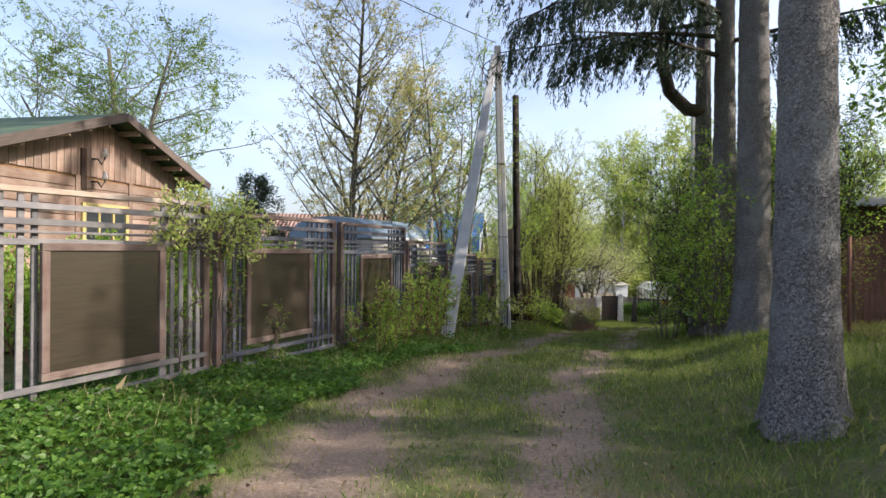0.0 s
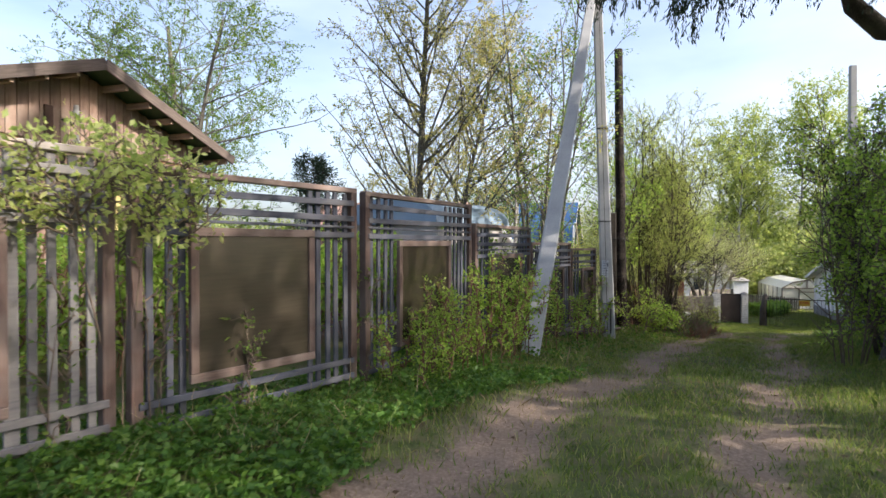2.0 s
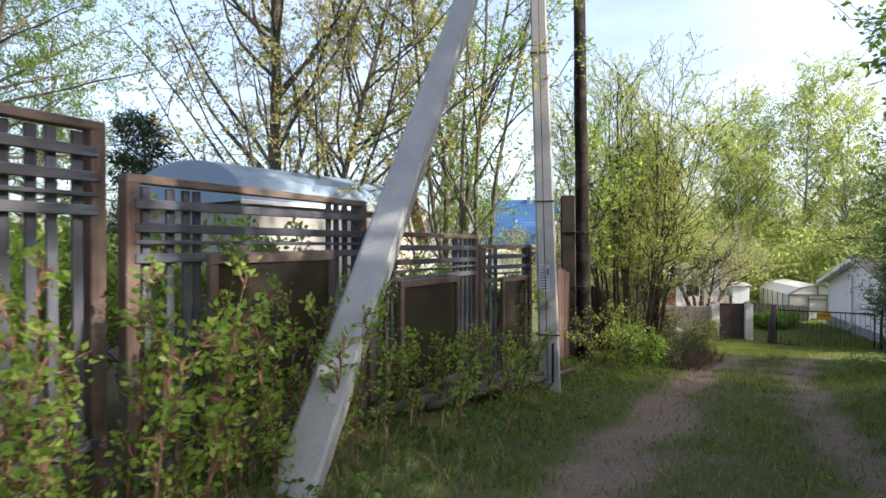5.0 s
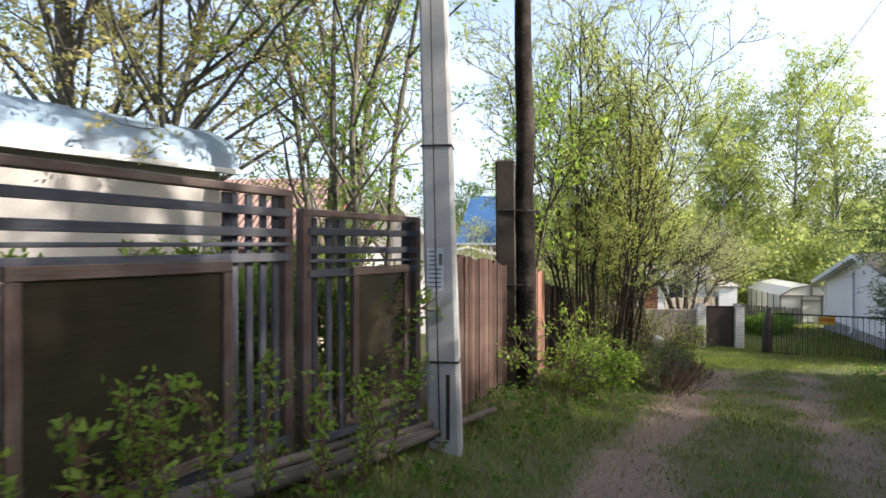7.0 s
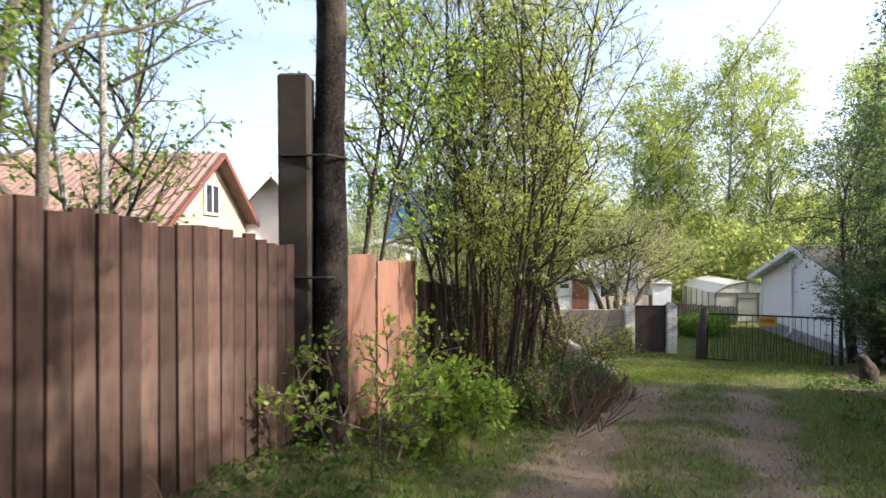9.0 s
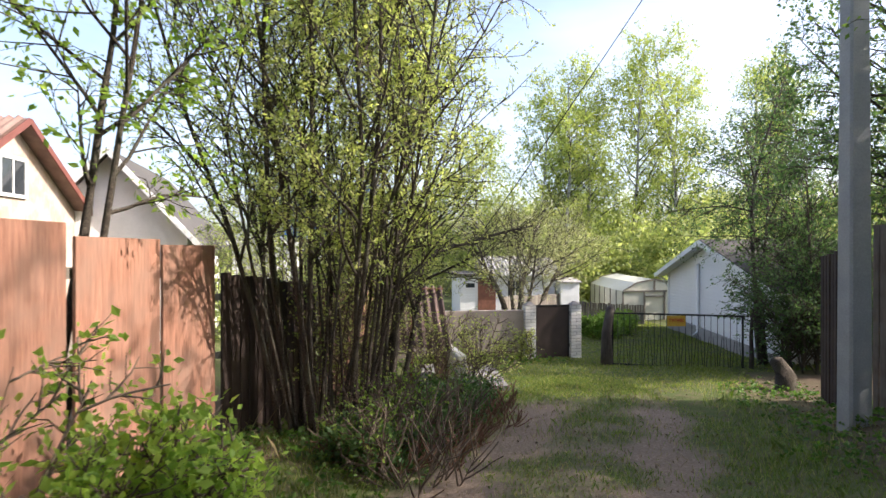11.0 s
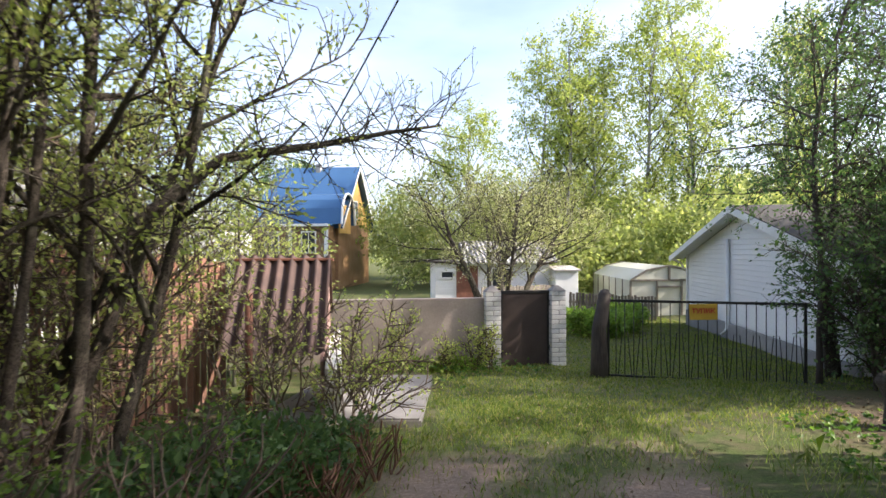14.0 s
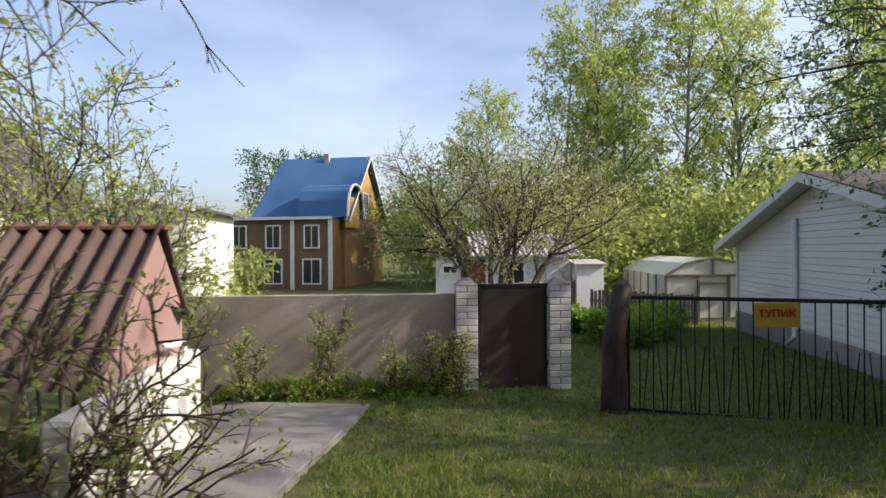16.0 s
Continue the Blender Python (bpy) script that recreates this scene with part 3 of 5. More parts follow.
spruce(2.56, 4.0, 0.20, 19, 7.0, 3, "thick grey-barked spruce trunk with flared foot in the verge")
spruce(5.08, 9.3, 0.27, 21, 9.4, 5, "tall grey spruce trunk standing on the raised bank")
spruce(5.25, 10.6, 0.22, 19, 6.5, 8, "slim spruce with long drooping boughs over the lane",
       [((0, 0, 5.6), (-1.0, 0.15, 0.12), 4.3, 0.25), ((0, 0, 5.2), (-1.0, -0.3, 0.3), 3.2, 0.35), ((0, 0, 6.3), (-1.0, -0.1, 0.1), 4.6, 0.3),
        ((0, 0, 5.9), (-0.9, 0.6, 0.1), 3.4, 0.4), ((0, 0, 6.9), (-0.95, -0.45, 0.1), 3.8, 0.3), ((0, 0, 6.0), (-1.0, -0.6, 0.15), 3.6, 0.3), ((0, 0, 6.6), (-1.0, 0.3, 0.1), 4.2, 0.3),
        ((0, 0, 7.2), (-1.0, -0.15, 0.05), 4.4, 0.35), ((0, 0, 5.5), (0.9, -0.8, 0.1), 2.8, 0.4)])
spruce(5.40, 11.8, 0.19, 17, 7.0, 11, "spruce with one elbow-shaped limb bent upwards")
V_, F_ = [], []
tube_into(V_, F_, [(0.1, 0, 4.7), (-0.35, -0.05, 4.75), (-0.75, -0.1, 5.1), (-0.9, -0.1, 5.7), (-0.85, -0.05, 6.6), (-0.6, 0, 7.6)], [0.13, 0.14, 0.13, 0.12, 0.10, 0.07], 10)
part("limb", raw("limb", V_, F_, M["bark_dark"], True), bpy.data.objects["spruce_tree.003"])

R = np.random.default_rng(21)
tree("fruit_tree", "old fruit tree with sparse young leaves behind the brown house", "tree", -10.4, 17.8,
     [((0, 0), (0.05, 0, 1), 9.2, 0.20), ((0.2, 0), (0.24, -0.2, 1), 8.6, 0.12), ((-0.2, 0), (-0.4, 0.1, 1), 8.4, 0.12), ((0.1, 0.2), (0.12, 0.3, 1), 7.6, 0.09)],
     (25, 0.32, 3.1, 1.15, 0.15, dome), (8, 0.95, 5, 0.35), (15, 0.06, 0.6, M["leaf_green"], 0.2), M["bark"], 31)
tree("maple_tree", "tall leafing tree with bronze-yellow young leaves and bare twigs", "tree", -2.6, 15.8,
     [((0, 0), (0.0, 0, 1), 8.9, 0.12), ((0.3, 0.1), (0.18, 0.1, 1), 7.0, 0.07)],
     (46, 0.10, 4.2, 0.9, 0.4, cone_up), (8, 0.85, 5, 0.3), (13, 0.055, 0.5, M["leaf_bronze"], 0.3), M["bark"], 37)
tree("young_spruce", "small dark young spruce behind the lattice fence", "spruce", -5.25, 16.5,
     [((0, 0), (0, 0, 1), 4.2, 0.06)], (54, 0.12, 1.25, 1.35, -0.1, cone_up), (7, 0.35, 3, 0.16), (12, 0.10, 0.22, M["needle"], 0.3), M["bark_dark"], 39)
tree("rowan_tree", "many-stemmed rowan with fresh green leaves behind the lattice fence", "tree", 0.35, 16.3,
     many(R, 6, 0.35, 0.2, 8.0, 0.05), (11, 0.2, 1.6, 0.7, 0.2, dome), (5, 0.6, 4, 0.25), (7, 0.07, 0.4, M["leaf_bright"], 0.5), M["bark"], 41)
tree("bird_cherry", "slim young tree with vivid green leaves behind the orange sheets", "tree", 1.95, 19.4,
     [((0, 0), (0.1, 0, 1), 4.6, 0.045), ((0.1, 0), (0.28, -0.05, 1), 4.3, 0.035)],
     (10, 0.45, 1.1, 1.0, 0.1, dome), (6, 0.5, 4, 0.22), (6, 0.065, 0.5, M["leaf_spring"], 0.5), M["bark_dark"], 44)
tree("garden_birch", "young birch in small bright leaves behind the lattice fence", "birch", -0.6, 19.5,
     many(R, 3, 0.2, 0.1, 7.0, 0.06), (16, 0.2, 1.5, 0.75, 0.1, dome), (6, 0.6, 4, 0.25), (4, 0.07, 0.6, M["leaf_bright"], 0.5), M["bark_birch"], 42, "", None, M["bark_dark"])
for i, (bx, by, h) in enumerate([(3.9, 26.8, 3.4), (2.9, 25.2, 3.6), (4.3, 27.3, 2.2), (1.2, 28.5, 3.6)]):
    tree("sapling", "thin sapling with sunny yellow-green leaves behind the shelter", "tree", bx, by, many(R, 5, 0.3, 0.25, h, 0.025),
         (9, 0.2, 0.9, 0.8, 0.2, dome), (6, 0.5, 4, 0.2), (4, 0.055, 0.5, M["leaf_yellow"], 0.3), M["bark"], 140 + i, "saplings behind the shelter")
tree("willow_clump", "dense many-stemmed willow clump with yellow-green new leaves", "tree", 3.75, 21.4,
     many(R, 24, 0.55, 0.17, 6.2, 0.027), (11, 0.30, 1.3, 0.65, 0.25, dome), (6, 0.6, 4, 0.22), (16, 0.037, 0.5, M["leaf_yellow"], 0.3), M["bark_dark"], 43)
tree("leaning_willow", "leaning willow with long bare twigs over the concrete slab", "tree", 4.35, 21.95,
     [((0, 0), (0.2, 0.1, 1), 5.4, 0.055), ((0.1, 0.1), (0.3, 0.3, 1), 4.4, 0.045), ((-0.1, 0), (0.1, 0.3, 1), 4.8, 0.05)],
     (10, 0.25, 1.2, 0.9, 0.1, dome), (9, 0.6, 5, 0.22), (6, 0.045, 0.45, M["leaf_yellow"], 0.3), M["bark_dark"], 47)
def long_branch():
    """The willow's long low branch, which reaches out over the lane's edge with bare drooping twigs."""
    rng = np.random.default_rng(48)
    ob = bpy.data.objects["leaning_willow"]
    o = ob.matrix_world.translation
    pts = [Vector(p) - o for p in ((4.38, 22.0, -0.7), (4.7, 22.3, 0.15), (5.06, 22.6, 0.54), (5.65, 22.95, 0.70), (6.1, 23.1, 0.82), (6.5, 23.2, 0.90))]
    V, F, P, D = [], [], [], []
    tube_into(V, F, pts, [0.045, 0.04, 0.034, 0.025, 0.017, 0.009], 7)
    for k in range(70):
        p, d = along(pts, rng.uniform(0.35, 0.999))
        w = Vector((rng.normal(0.25, 0.5), rng.normal(0.1, 0.5), rng.normal(0.15, 0.45)))
        q, r = bend(rng, p, w, rng.uniform(0.3, 0.75), 0.006, 0.002, 4, 0.16, -0.2)
        tube_into(V, F, q, r, 4, False)
        for _ in range(5):
            t, td = along(q, rng.uniform(0.2, 0.98))
            u, ur = bend(rng, t, side_way(rng, td, 0.8, 0.0), rng.uniform(0.08, 0.25), 0.003, 0.0015, 2, 0.15, -0.1)
            tube_into(V, F, u, ur, 3, False)
            for _ in range(2):
                lp, ld = along(u, rng.uniform(0.2, 0.99))
                P.append(lp)
                D.append(ld)
    part("low_branch", raw("low_branch", V, F, M["bark_dark"], True), ob)
    tagged(part("leafage", leaves_mesh("leafage", np.array(P), np.array(D), 0.028, 0.5, M["leaf_yellow"], rng, 0.2), ob), kind="stuff")


long_branch()
tree("alder_tree", "dense dark green tree leaning over the lane", "tree", 11.7, 21.6,
     [((0, 0), (-0.12, 0.05, 1), 6.6, 0.14), ((0.2, 0.1), (0.1, 0.1, 1), 6.2, 0.10), ((-0.1, -0.2), (-0.24, -0.2, 1), 5.6, 0.08)],
     (24, 0.30, 1.9, 1.1, -0.1, dome), (8, 0.8, 5, 0.3), (11, 0.06, 0.6, M["leaf_dark"], 0.4), M["bark_dark"], 53)
tree("alder_tree", "leafy dark green tree hanging before the white house", "tree", 12.25, 26.3,
     [((0, 0), (0.05, 0.12, 1), 6.8, 0.055), ((0.06, 0.04), (0.1, 0.36, 1), 6.2, 0.045), ((-0.04, 0.05), (-0.08, 0.22, 1), 5.8, 0.045)],
     (22, 0.36, 1.6, 1.15, -0.35, dome), (8, 0.8, 5, 0.3), (6, 0.062, 0.6, M["leaf_dark"], 0.5), M["bark_dark"], 59, "", None, None, 0.07)
# bushes at x 10.4-11.5 and 13.3: mostly out of view, added for shade
for i, (bx, by, h, mt) in enumerate([(10.9, 16.4, 5.3, "leaf_green"), (10.4, 14.7, 7.2, "leaf_green"), (11.5, 18.6, 5.6, "leaf_green"), (13.3, 25.2, 4.6, "leaf_dark"), (12.5, 25.4, 1.3, "leaf_dark"), (13.4, 25.9, 2.4, "leaf_dark"), (7.8, 13.2, 3.4, "leaf_bright"), (11.4, 20.2, 5.0, "leaf_green"), (6.8, 11.2, 3.4, "leaf_spring"), (5.75, 12.2, 3.6, "leaf_spring"), (7.1, 14.5, 2.3, "leaf_bright")]):
    tree("hedge_bush", "tall leafy bush on the raised bank, several added for shade", "bush", bx, by, many(R, 9, 0.5, 0.3, h, 0.03),
         (10, 0.08, 1.2 if bx > 7 else 0.8, 0.8, 0.2, dome), (7, 0.6, 4, 0.25), (5 if bx > 7 else 4, 0.06, 0.55, M[mt], 0.3), M["bark_dark"], 61 + i, "bushes along the bank")
for i, (bx, by, h) in enumerate([(4.55, 11.5, 3.6), (4.78, 9.95, 2.7)]):
    tree("verge_shrub", "loose fresh green shrub leaning against the spruce trunks", "bush", bx, by, many(np.random.default_rng(640 + i), 8, 0.2, 0.16, h, 0.012),
         (9, 0.10, 0.5, 0.8, 0.2, dome), (4, 0.3, 3, 0.14), (5, 0.062, 0.6, M["leaf_spring"], 0.5), M["twig_dry"], 640 + i, "shrubs by the spruces")
tree("apple_tree", "old apple tree with opening blossom behind the wall", "tree", 8.6, 33.2,
     [((0, 0), (-0.4, 0, 1), 3.5, 0.12), ((0.1, 0), (0.02, 0, 1), 4.0, 0.12), ((0.2, 0), (0.42, 0, 1), 3.6, 0.11), ((0.1, 0.1), (-0.1, 0.3, 1), 3.6, 0.09), ((0.1, 0), (0.15, -0.25, 1), 3.2, 0.08)],
     (13, 0.42, 1.5, 1.0, 0.3, dome), (9, 0.8, 6, 0.28), (6, 0.042, 0.6, M["leaf_apple"], 0.3), M["bark_dark"], 71, "", -2.2, None, 0.10)
BIRCHES = [(12.8, 47, 10.5), (14.4, 46, 12.2), (16.6, 48, 11.8), (18.7, 47, 13.0), (20.4, 46, 14.6), (22.0, 48.5, 12.8), (25.0, 46, 12.8), (28.5, 48, 13.0), (10.4, 52, 9.5), (32, 44, 12), (17.6, 52, 12)]
for i, (bx, by, h) in enumerate(BIRCHES):
    tree("birch_tree", "tall pale-barked birch in light spring leaf at the wood's edge", "birch", bx, by, [((0, 0), (0.02, 0, 1), h, 0.13)],
         (34, 0.10, 2.9, 0.8, 0.0, dome), (7, 1.2, 5, 0.55), (9, 0.13, 0.6, M["leaf_birch"], 0.9), M["bark_birch"], 81 + i, "birches at the wood's edge", -2.4, M["bark_dark"])
# trees out of view, added to shade the lane and the left fences
for i, (bx, by, h) in enumerate([(9.6, 3.0, 8.0), (9.2, -1.8, 8.0), (9.4, 6.6, 7.9), (10.4, 10.2, 9.2), (15.6, 11.0, 10.0), (14.2, 14.2, 9.4)]):
    tree("garden_tree", "unseen leafy tree added to shade the lane and fences", "tree", bx, by, [((0, 0), (0, 0, 1), h, 0.16), ((0.3, 0.2), (0.25, 0.2, 1), h * 0.85, 0.1)],
         (22, 0.15, 3.0, 0.95, 0.2, dome), (7, 1.0, 4, 0.4), (11 if i < 4 else 5, 0.13, 0.6, M["leaf_green"], 0.3), M["bark"], 120 + i, "garden trees beyond the wire fence")
for i, (bx, by, h) in enumerate([(-4.6, 66, 9.0), (-1.8, 68, 9.5)]):
    tree("pine_tree", "distant pine with flat dark green crown", "pine", bx, by, [((0, 0), (0, 0, 1), h, 0.16)],
         (22, 0.45, 2.4, 1.1, 0.2, dome), (6, 0.9, 4, 0.4), (6, 0.22, 0.5, M["leaf_dark"], 0.0), M["bark"], 95 + i, "distant pines", -2.4)


# ---- shrubs, herbs, grass ----
def shrub(name, label, x, y, n, h, spread, lean, mat, seed, per=6, size=0.05, stem=None, group="", limb=0.35, z=None):
    return tree(name, label, "shrub", x, y, many(np.random.default_rng(seed), n, spread, lean, h, 0.009),
                (7, 0.2, limb, 0.7, 0.4, dome), (3, 0.16, 2, 0.09), (per, size, 0.55, mat, 0.1), stem or M["stem_red"], seed, group, z)


for i, (bx, by, h, n) in enumerate([(-0.85, 8.3, 0.85, 8), (-0.62, 8.9, 1.0, 9), (-0.35, 9.5, 1.1, 10), (-0.2, 10.1, 1.1, 10), (0.1, 10.8, 1.1, 10), (0.55, 12.0, 0.8, 6),
                                    (0.78, 12.8, 0.7, 5), (1.15, 13.5, 0.7, 5), (-1.1, 7.9, 0.6, 6)]):
    tree("spiraea_shrub", "upright roadside shrub with bright green leaves on red-brown stems", "shrub", bx, by, many(np.random.default_rng(300 + i), n, 0.38, 0.06, h * 1.12, 0.006),
         (7, 0.22, 0.10, 0.5, 0.6, flat), (3, 0.07, 2, 0.05), (4, 0.04, 0.6, M["leaf_spring"], 0.1), M["stem_red"], 300 + i, "shrubs before the lattice fence")
tree("honeysuckle", "leafy honeysuckle crowning the lattice fence post", "climber", -2.44, 5.9,
     many(np.random.default_rng(330), 6, 0.06, 0.05, 1.82, 0.009), (7, 0.86, 0.42, 1.15, 0.7, flat), (4, 0.17, 3, 0.08), (6, 0.05, 0.5, M["leaf_yellow"], 0.1), M["twig_dry"], 330)
for k, (bx, by, h) in enumerate([(-2.28, 6.0, 1.4), (-2.5, 5.5, 1.2), (-1.95, 6.5, 0.8), (-1.4, 7.75, 1.2)]):
    tree("fence_vine", "thin leafy vine climbing the lattice fence", "climber", bx, by, many(np.random.default_rng(335 + k), 3, 0.06, 0.06, h, 0.006),
         (6, 0.15, 0.12, 0.9, 0.2, flat), (2, 0.08, 2, 0.05), (2, 0.045, 0.5, M["leaf_green"], 0.2), M["twig_dry"], 335 + k, "vines on the lattice fence")
tree("elder_bush", "low bright green bush at the foot of the wooden pole", "shrub", 3.3, 18.1, many(np.random.default_rng(332), 6, 0.14, 0.22, 0.75, 0.009),
     (7, 0.35, 0.32, 0.8, 0.2, dome), (4, 0.22, 3, 0.1), (5, 0.06, 0.6, M["leaf_spring"], 0.1), M["twig_dry"], 332)
tree("elder_bush", "straggling green bush with arching bare stems", "shrub", 2.72, 17.3, many(np.random.default_rng(333), 6, 0.15, 0.6, 1.1, 0.01),
     (5, 0.45, 0.35, 0.8, 0.1, dome), (3, 0.2, 3, 0.1), (3, 0.055, 0.6, M["leaf_spring"], 0.1), M["twig_dry"], 333)
for i, (bx, by, h) in enumerate([(4.55, 20.6, 1.1), (4.9, 21.4, 1.0), (4.6, 19.9, 0.9)]):
    shrub("brushwood", "tangle of thin bare brown twigs with few leaves", bx, by, 11, h * 0.6, 0.35, 0.7, M["leaf_bright"], 340 + i, 2, 0.04, M["twig_dry"], "brushwood at the lane side", 0.4)
for i, (bx, by, h) in enumerate([(4.05, 22.9, 2.3), (3.75, 22.5, 2.6), (3.9, 23.7, 2.2)]):
    tree("thicket_shrub", "thin-stemmed thicket shrub with small yellow-green leaves", "shrub", bx, by, many(np.random.default_rng(560 + i), 7, 0.22, 0.35, h, 0.011),
         (8, 0.15, 0.6, 0.8, 0.2, dome), (4, 0.3, 4, 0.13), (3, 0.042, 0.55, M["leaf_yellow"], 0.2), M["twig_dry"], 560 + i, "thicket before the shelter")
for i, (bx, by, h) in enumerate([(5.42, 23.75, 1.3), (5.0, 24.05, 1.2), (5.75, 24.1, 0.7)]):
    tree("slab_shrub", "sparse thin-stemmed shrub with small leaves beside the slab", "shrub", bx, by, many(np.random.default_rng(390 + i), 4, 0.15, 0.45, h, 0.011),
         (6, 0.25, 0.5, 0.8, 0.2, dome), (4, 0.25, 3, 0.12), (2, 0.04, 0.55, M["leaf_yellow"], 0.2), M["twig_dry"], 390 + i, "shrubs beside the slab")
for i, (bx, by) in enumerate([(4.9, 21.9), (5.3, 22.4), (5.6, 22.0), (5.0, 22.7), (4.5, 21.3), (5.8, 22.8), (5.2, 21.3), (4.9, 20.6), (4.3, 20.3)]):
    shrub("wild_herb", "low leafy dark green herb clump under the willows", bx, by, 11, 0.30, 0.3, 0.6, M["leaf_dark"], 410 + i, 8, 0.06, None, "herb clumps under the willows", 0.25)
for i, (bx, by) in enumerate([(-4.3, 6.3), (-4.0, 7.6), (-3.0, 9.6), (-2.3, 10.6), (-1.2, 11.6), (-0.2, 14.0), (0.4, 14.9), (-3.4, 8.8)]):
    shrub("garden_shrub", "leafy garden shrub behind the lattice fence", bx, by, 14, 1.3, 0.4, 0.4, M["leaf_spring" if i < 4 else "leaf_green"], 350 + i, 11, 0.065, None, "shrubs behind the lattice fence", 0.6)
for i, (bx, by, h) in enumerate([(6.15, 27.6, 1.1), (6.9, 27.7, 0.7), (7.4, 27.75, 1.0), (7.62, 27.7, 0.9), (5.4, 27.4, 0.9)]):
    shrub("wall_shrub", "thin young shoots growing along the plastered wall", bx, by, 3, h * 0.9, 0.05, 0.08, M["leaf_yellow"], 360 + i, 4, 0.045, M["twig_dry"], "shoots along the wall", 0.10)
for i in range(7):
    shrub("wall_herb", "low yellow-green weed clump at the foot of the wall", 5.2 + 0.34 * i, 27.84 - 0.05 * (i % 3), 7, 0.11 + 0.03 * (i % 4), 0.14, 0.5, M["leaf_bright" if i % 2 else "leaf_spring"], 620 + i, 4, 0.05, None, "weeds at the wall's foot", 0.07)
for i, (bx, by) in enumerate([(10.7, 31.5), (11.4, 32.3), (10.2, 33.5), (12.2, 33.6)]):
    shrub("garden_plant", "low leafy garden plant in the sunny bed", bx, by, 12, 0.4, 0.35, 0.5, M["leaf_bright"], 370 + i, 12, 0.09, None, "plants in the garden bed", 0.3)
for i, (bx, by) in enumerate([(3.6, 3.1), (3.9, 2.6), (4.2, 4.2)]):
    shrub("blossom_shrub", "low wild shrub with pale leaves and white blossom", bx, by, 8, 0.7, 0.2, 0.4, M["blossom" if i == 1 else "leaf_bright"], 380 + i, 5, 0.06, None, "wild shrubs by the wire fence", 0.3)


def scatter(n, x0, x1, y0, y1, keep, seed):
    """n random places in a stretch of ground, thinned by keep(x, y)."""
    rng = np.random.default_rng(seed)
    x, y = rng.uniform(x0, x1, n), rng.uniform(y0, y1, n)
    k = rng.uniform(0, 1, n) < keep(x, y)
    x, y = x[k], y[k]
    return np.stack([x, y, ground_z(x, y)], -1), rng


def fence_x(y):
    return np.interp(y, [3.85, 5.8, 7.6, 9.9, 12, 13.9, 15.1, 17.2, 21, 25.6], [-3.29, -2.38, -1.43, -0.64, 0.12, 0.88, 1.5, 1.98, 2.7, 4.2])


def herb_keep(x, y):
    u = lane_u(x, y) + 0.35 * (patch(x, y, 0.8) - 0.5)
    left = smooth01((-u - 1.15) / 0.25) * (x > fence_x(y) - 0.6) * (1 - 0.75 * smooth01((y - 8.5) / 1.5))
    far_left = smooth01((-u - 1.45) / 0.4) * (x > fence_x(y) - 0.2) * smooth01((y - 9) / 2) * (1 - smooth01((y - 24.3) / 0.6)) * (patch(x, y, 0.6) > 0.22)
    right = smooth01((u - 1.75) / 0.5) * smooth01((y - 12) / 2) * (1 - smooth01((y - 23.6) / 0.8)) * (patch(x, y, 0.7) > 0.15)
    foot = (np.abs(y - 27.6) < 0.5) * (x > 5.4) * (x < 8.4) * 0.9
    slab = (x > 4.7) & (x < 6.75) & (y > 23.9) & (y < 27.5)
    return ~slab * np.clip(np.maximum.reduce([left, 0.95 * far_left, right, foot]), 0, 1)


def herbs():
    P, rng = scatter(34000, -4.2, 11.0, 0.0, 28.4, herb_keep, 401)
    Q, rng2 = scatter(34000, -4.2, 2.0, 0.5, 9.5, herb_keep, 402)
    P = np.concatenate([P, Q])
    n = len(P)
    P[:, 2] += rng.uniform(0.02, 0.125, n) * (0.6 + 0.6 * patch(P[:, 0], P[:, 1], 0.7))
    a = rng.uniform(0, 2 * np.pi, n)
    allP, allD = [], []
    for k in range(4):
        b = a + k * 1.9 + rng.normal(0, 0.3, n)
        d = np.stack([np.cos(b), np.sin(b), rng.normal(0.05, 0.25, n)], -1)
        allP.append(P)
        allD.append(d * 2.2)
    P, D = np.concatenate(allP), np.concatenate(allD)
    tagged(new("ground_herbs", leaves_mesh("ground_herbs", P, D, 0.047, 0.7, M["herb"], rng, 0.0)), "dense bright green goutweed covering the lane's verge", "herbs", kind="stuff")


def blades(name, label, n, x0, x1, y0, y1, keep, h, mat, seed, wide=0.005):
    P, rng = scatter(n, x0, x1, y0, y1, keep, seed)
    m = len(P)
    a = rng.uniform(0, 2 * np.pi, m)
    L = h * rng.uniform(0.4, 1.4, m) * (0.6 + 0.8 * patch(P[:, 0], P[:, 1], 0.8))
    side = np.stack([np.cos(a), np.sin(a), np.zeros(m)], -1) * (wide * rng.uniform(0.7, 1.4, m))[:, None]
    lean = np.stack([rng.normal(0, 0.45, m), rng.normal(0, 0.45, m), np.ones(m)], -1)
    lean2 = lean + np.stack([rng.normal(0, 0.4, m), rng.normal(0, 0.4, m), -0.25 * np.ones(m)], -1)
    mid = P + lean * (L * 0.55)[:, None]
    tip = mid + lean2 * (L * 0.5)[:, None]
    P = P - np.array([0, 0, 0.01])
    v = np.stack([P - side, P + side, mid + side * 0.7, tip, mid - side * 0.7], 1).reshape(-1, 3)
    f = np.arange(5 * m).reshape(-1, 5)
    tagged(new(name, polys(name, v, f, mat)), label, "grass", kind="stuff")


def turf_keep(x, y):
    return np.clip(1 - 1.0 * track_mask(x, y) - 0.7 * litter_mask(x, y), 0.02, 1) * (0.3 + 0.9 * patch(x, y, 0.6)) * ((x > fence_x(y) - 0.3) | (y > 25))


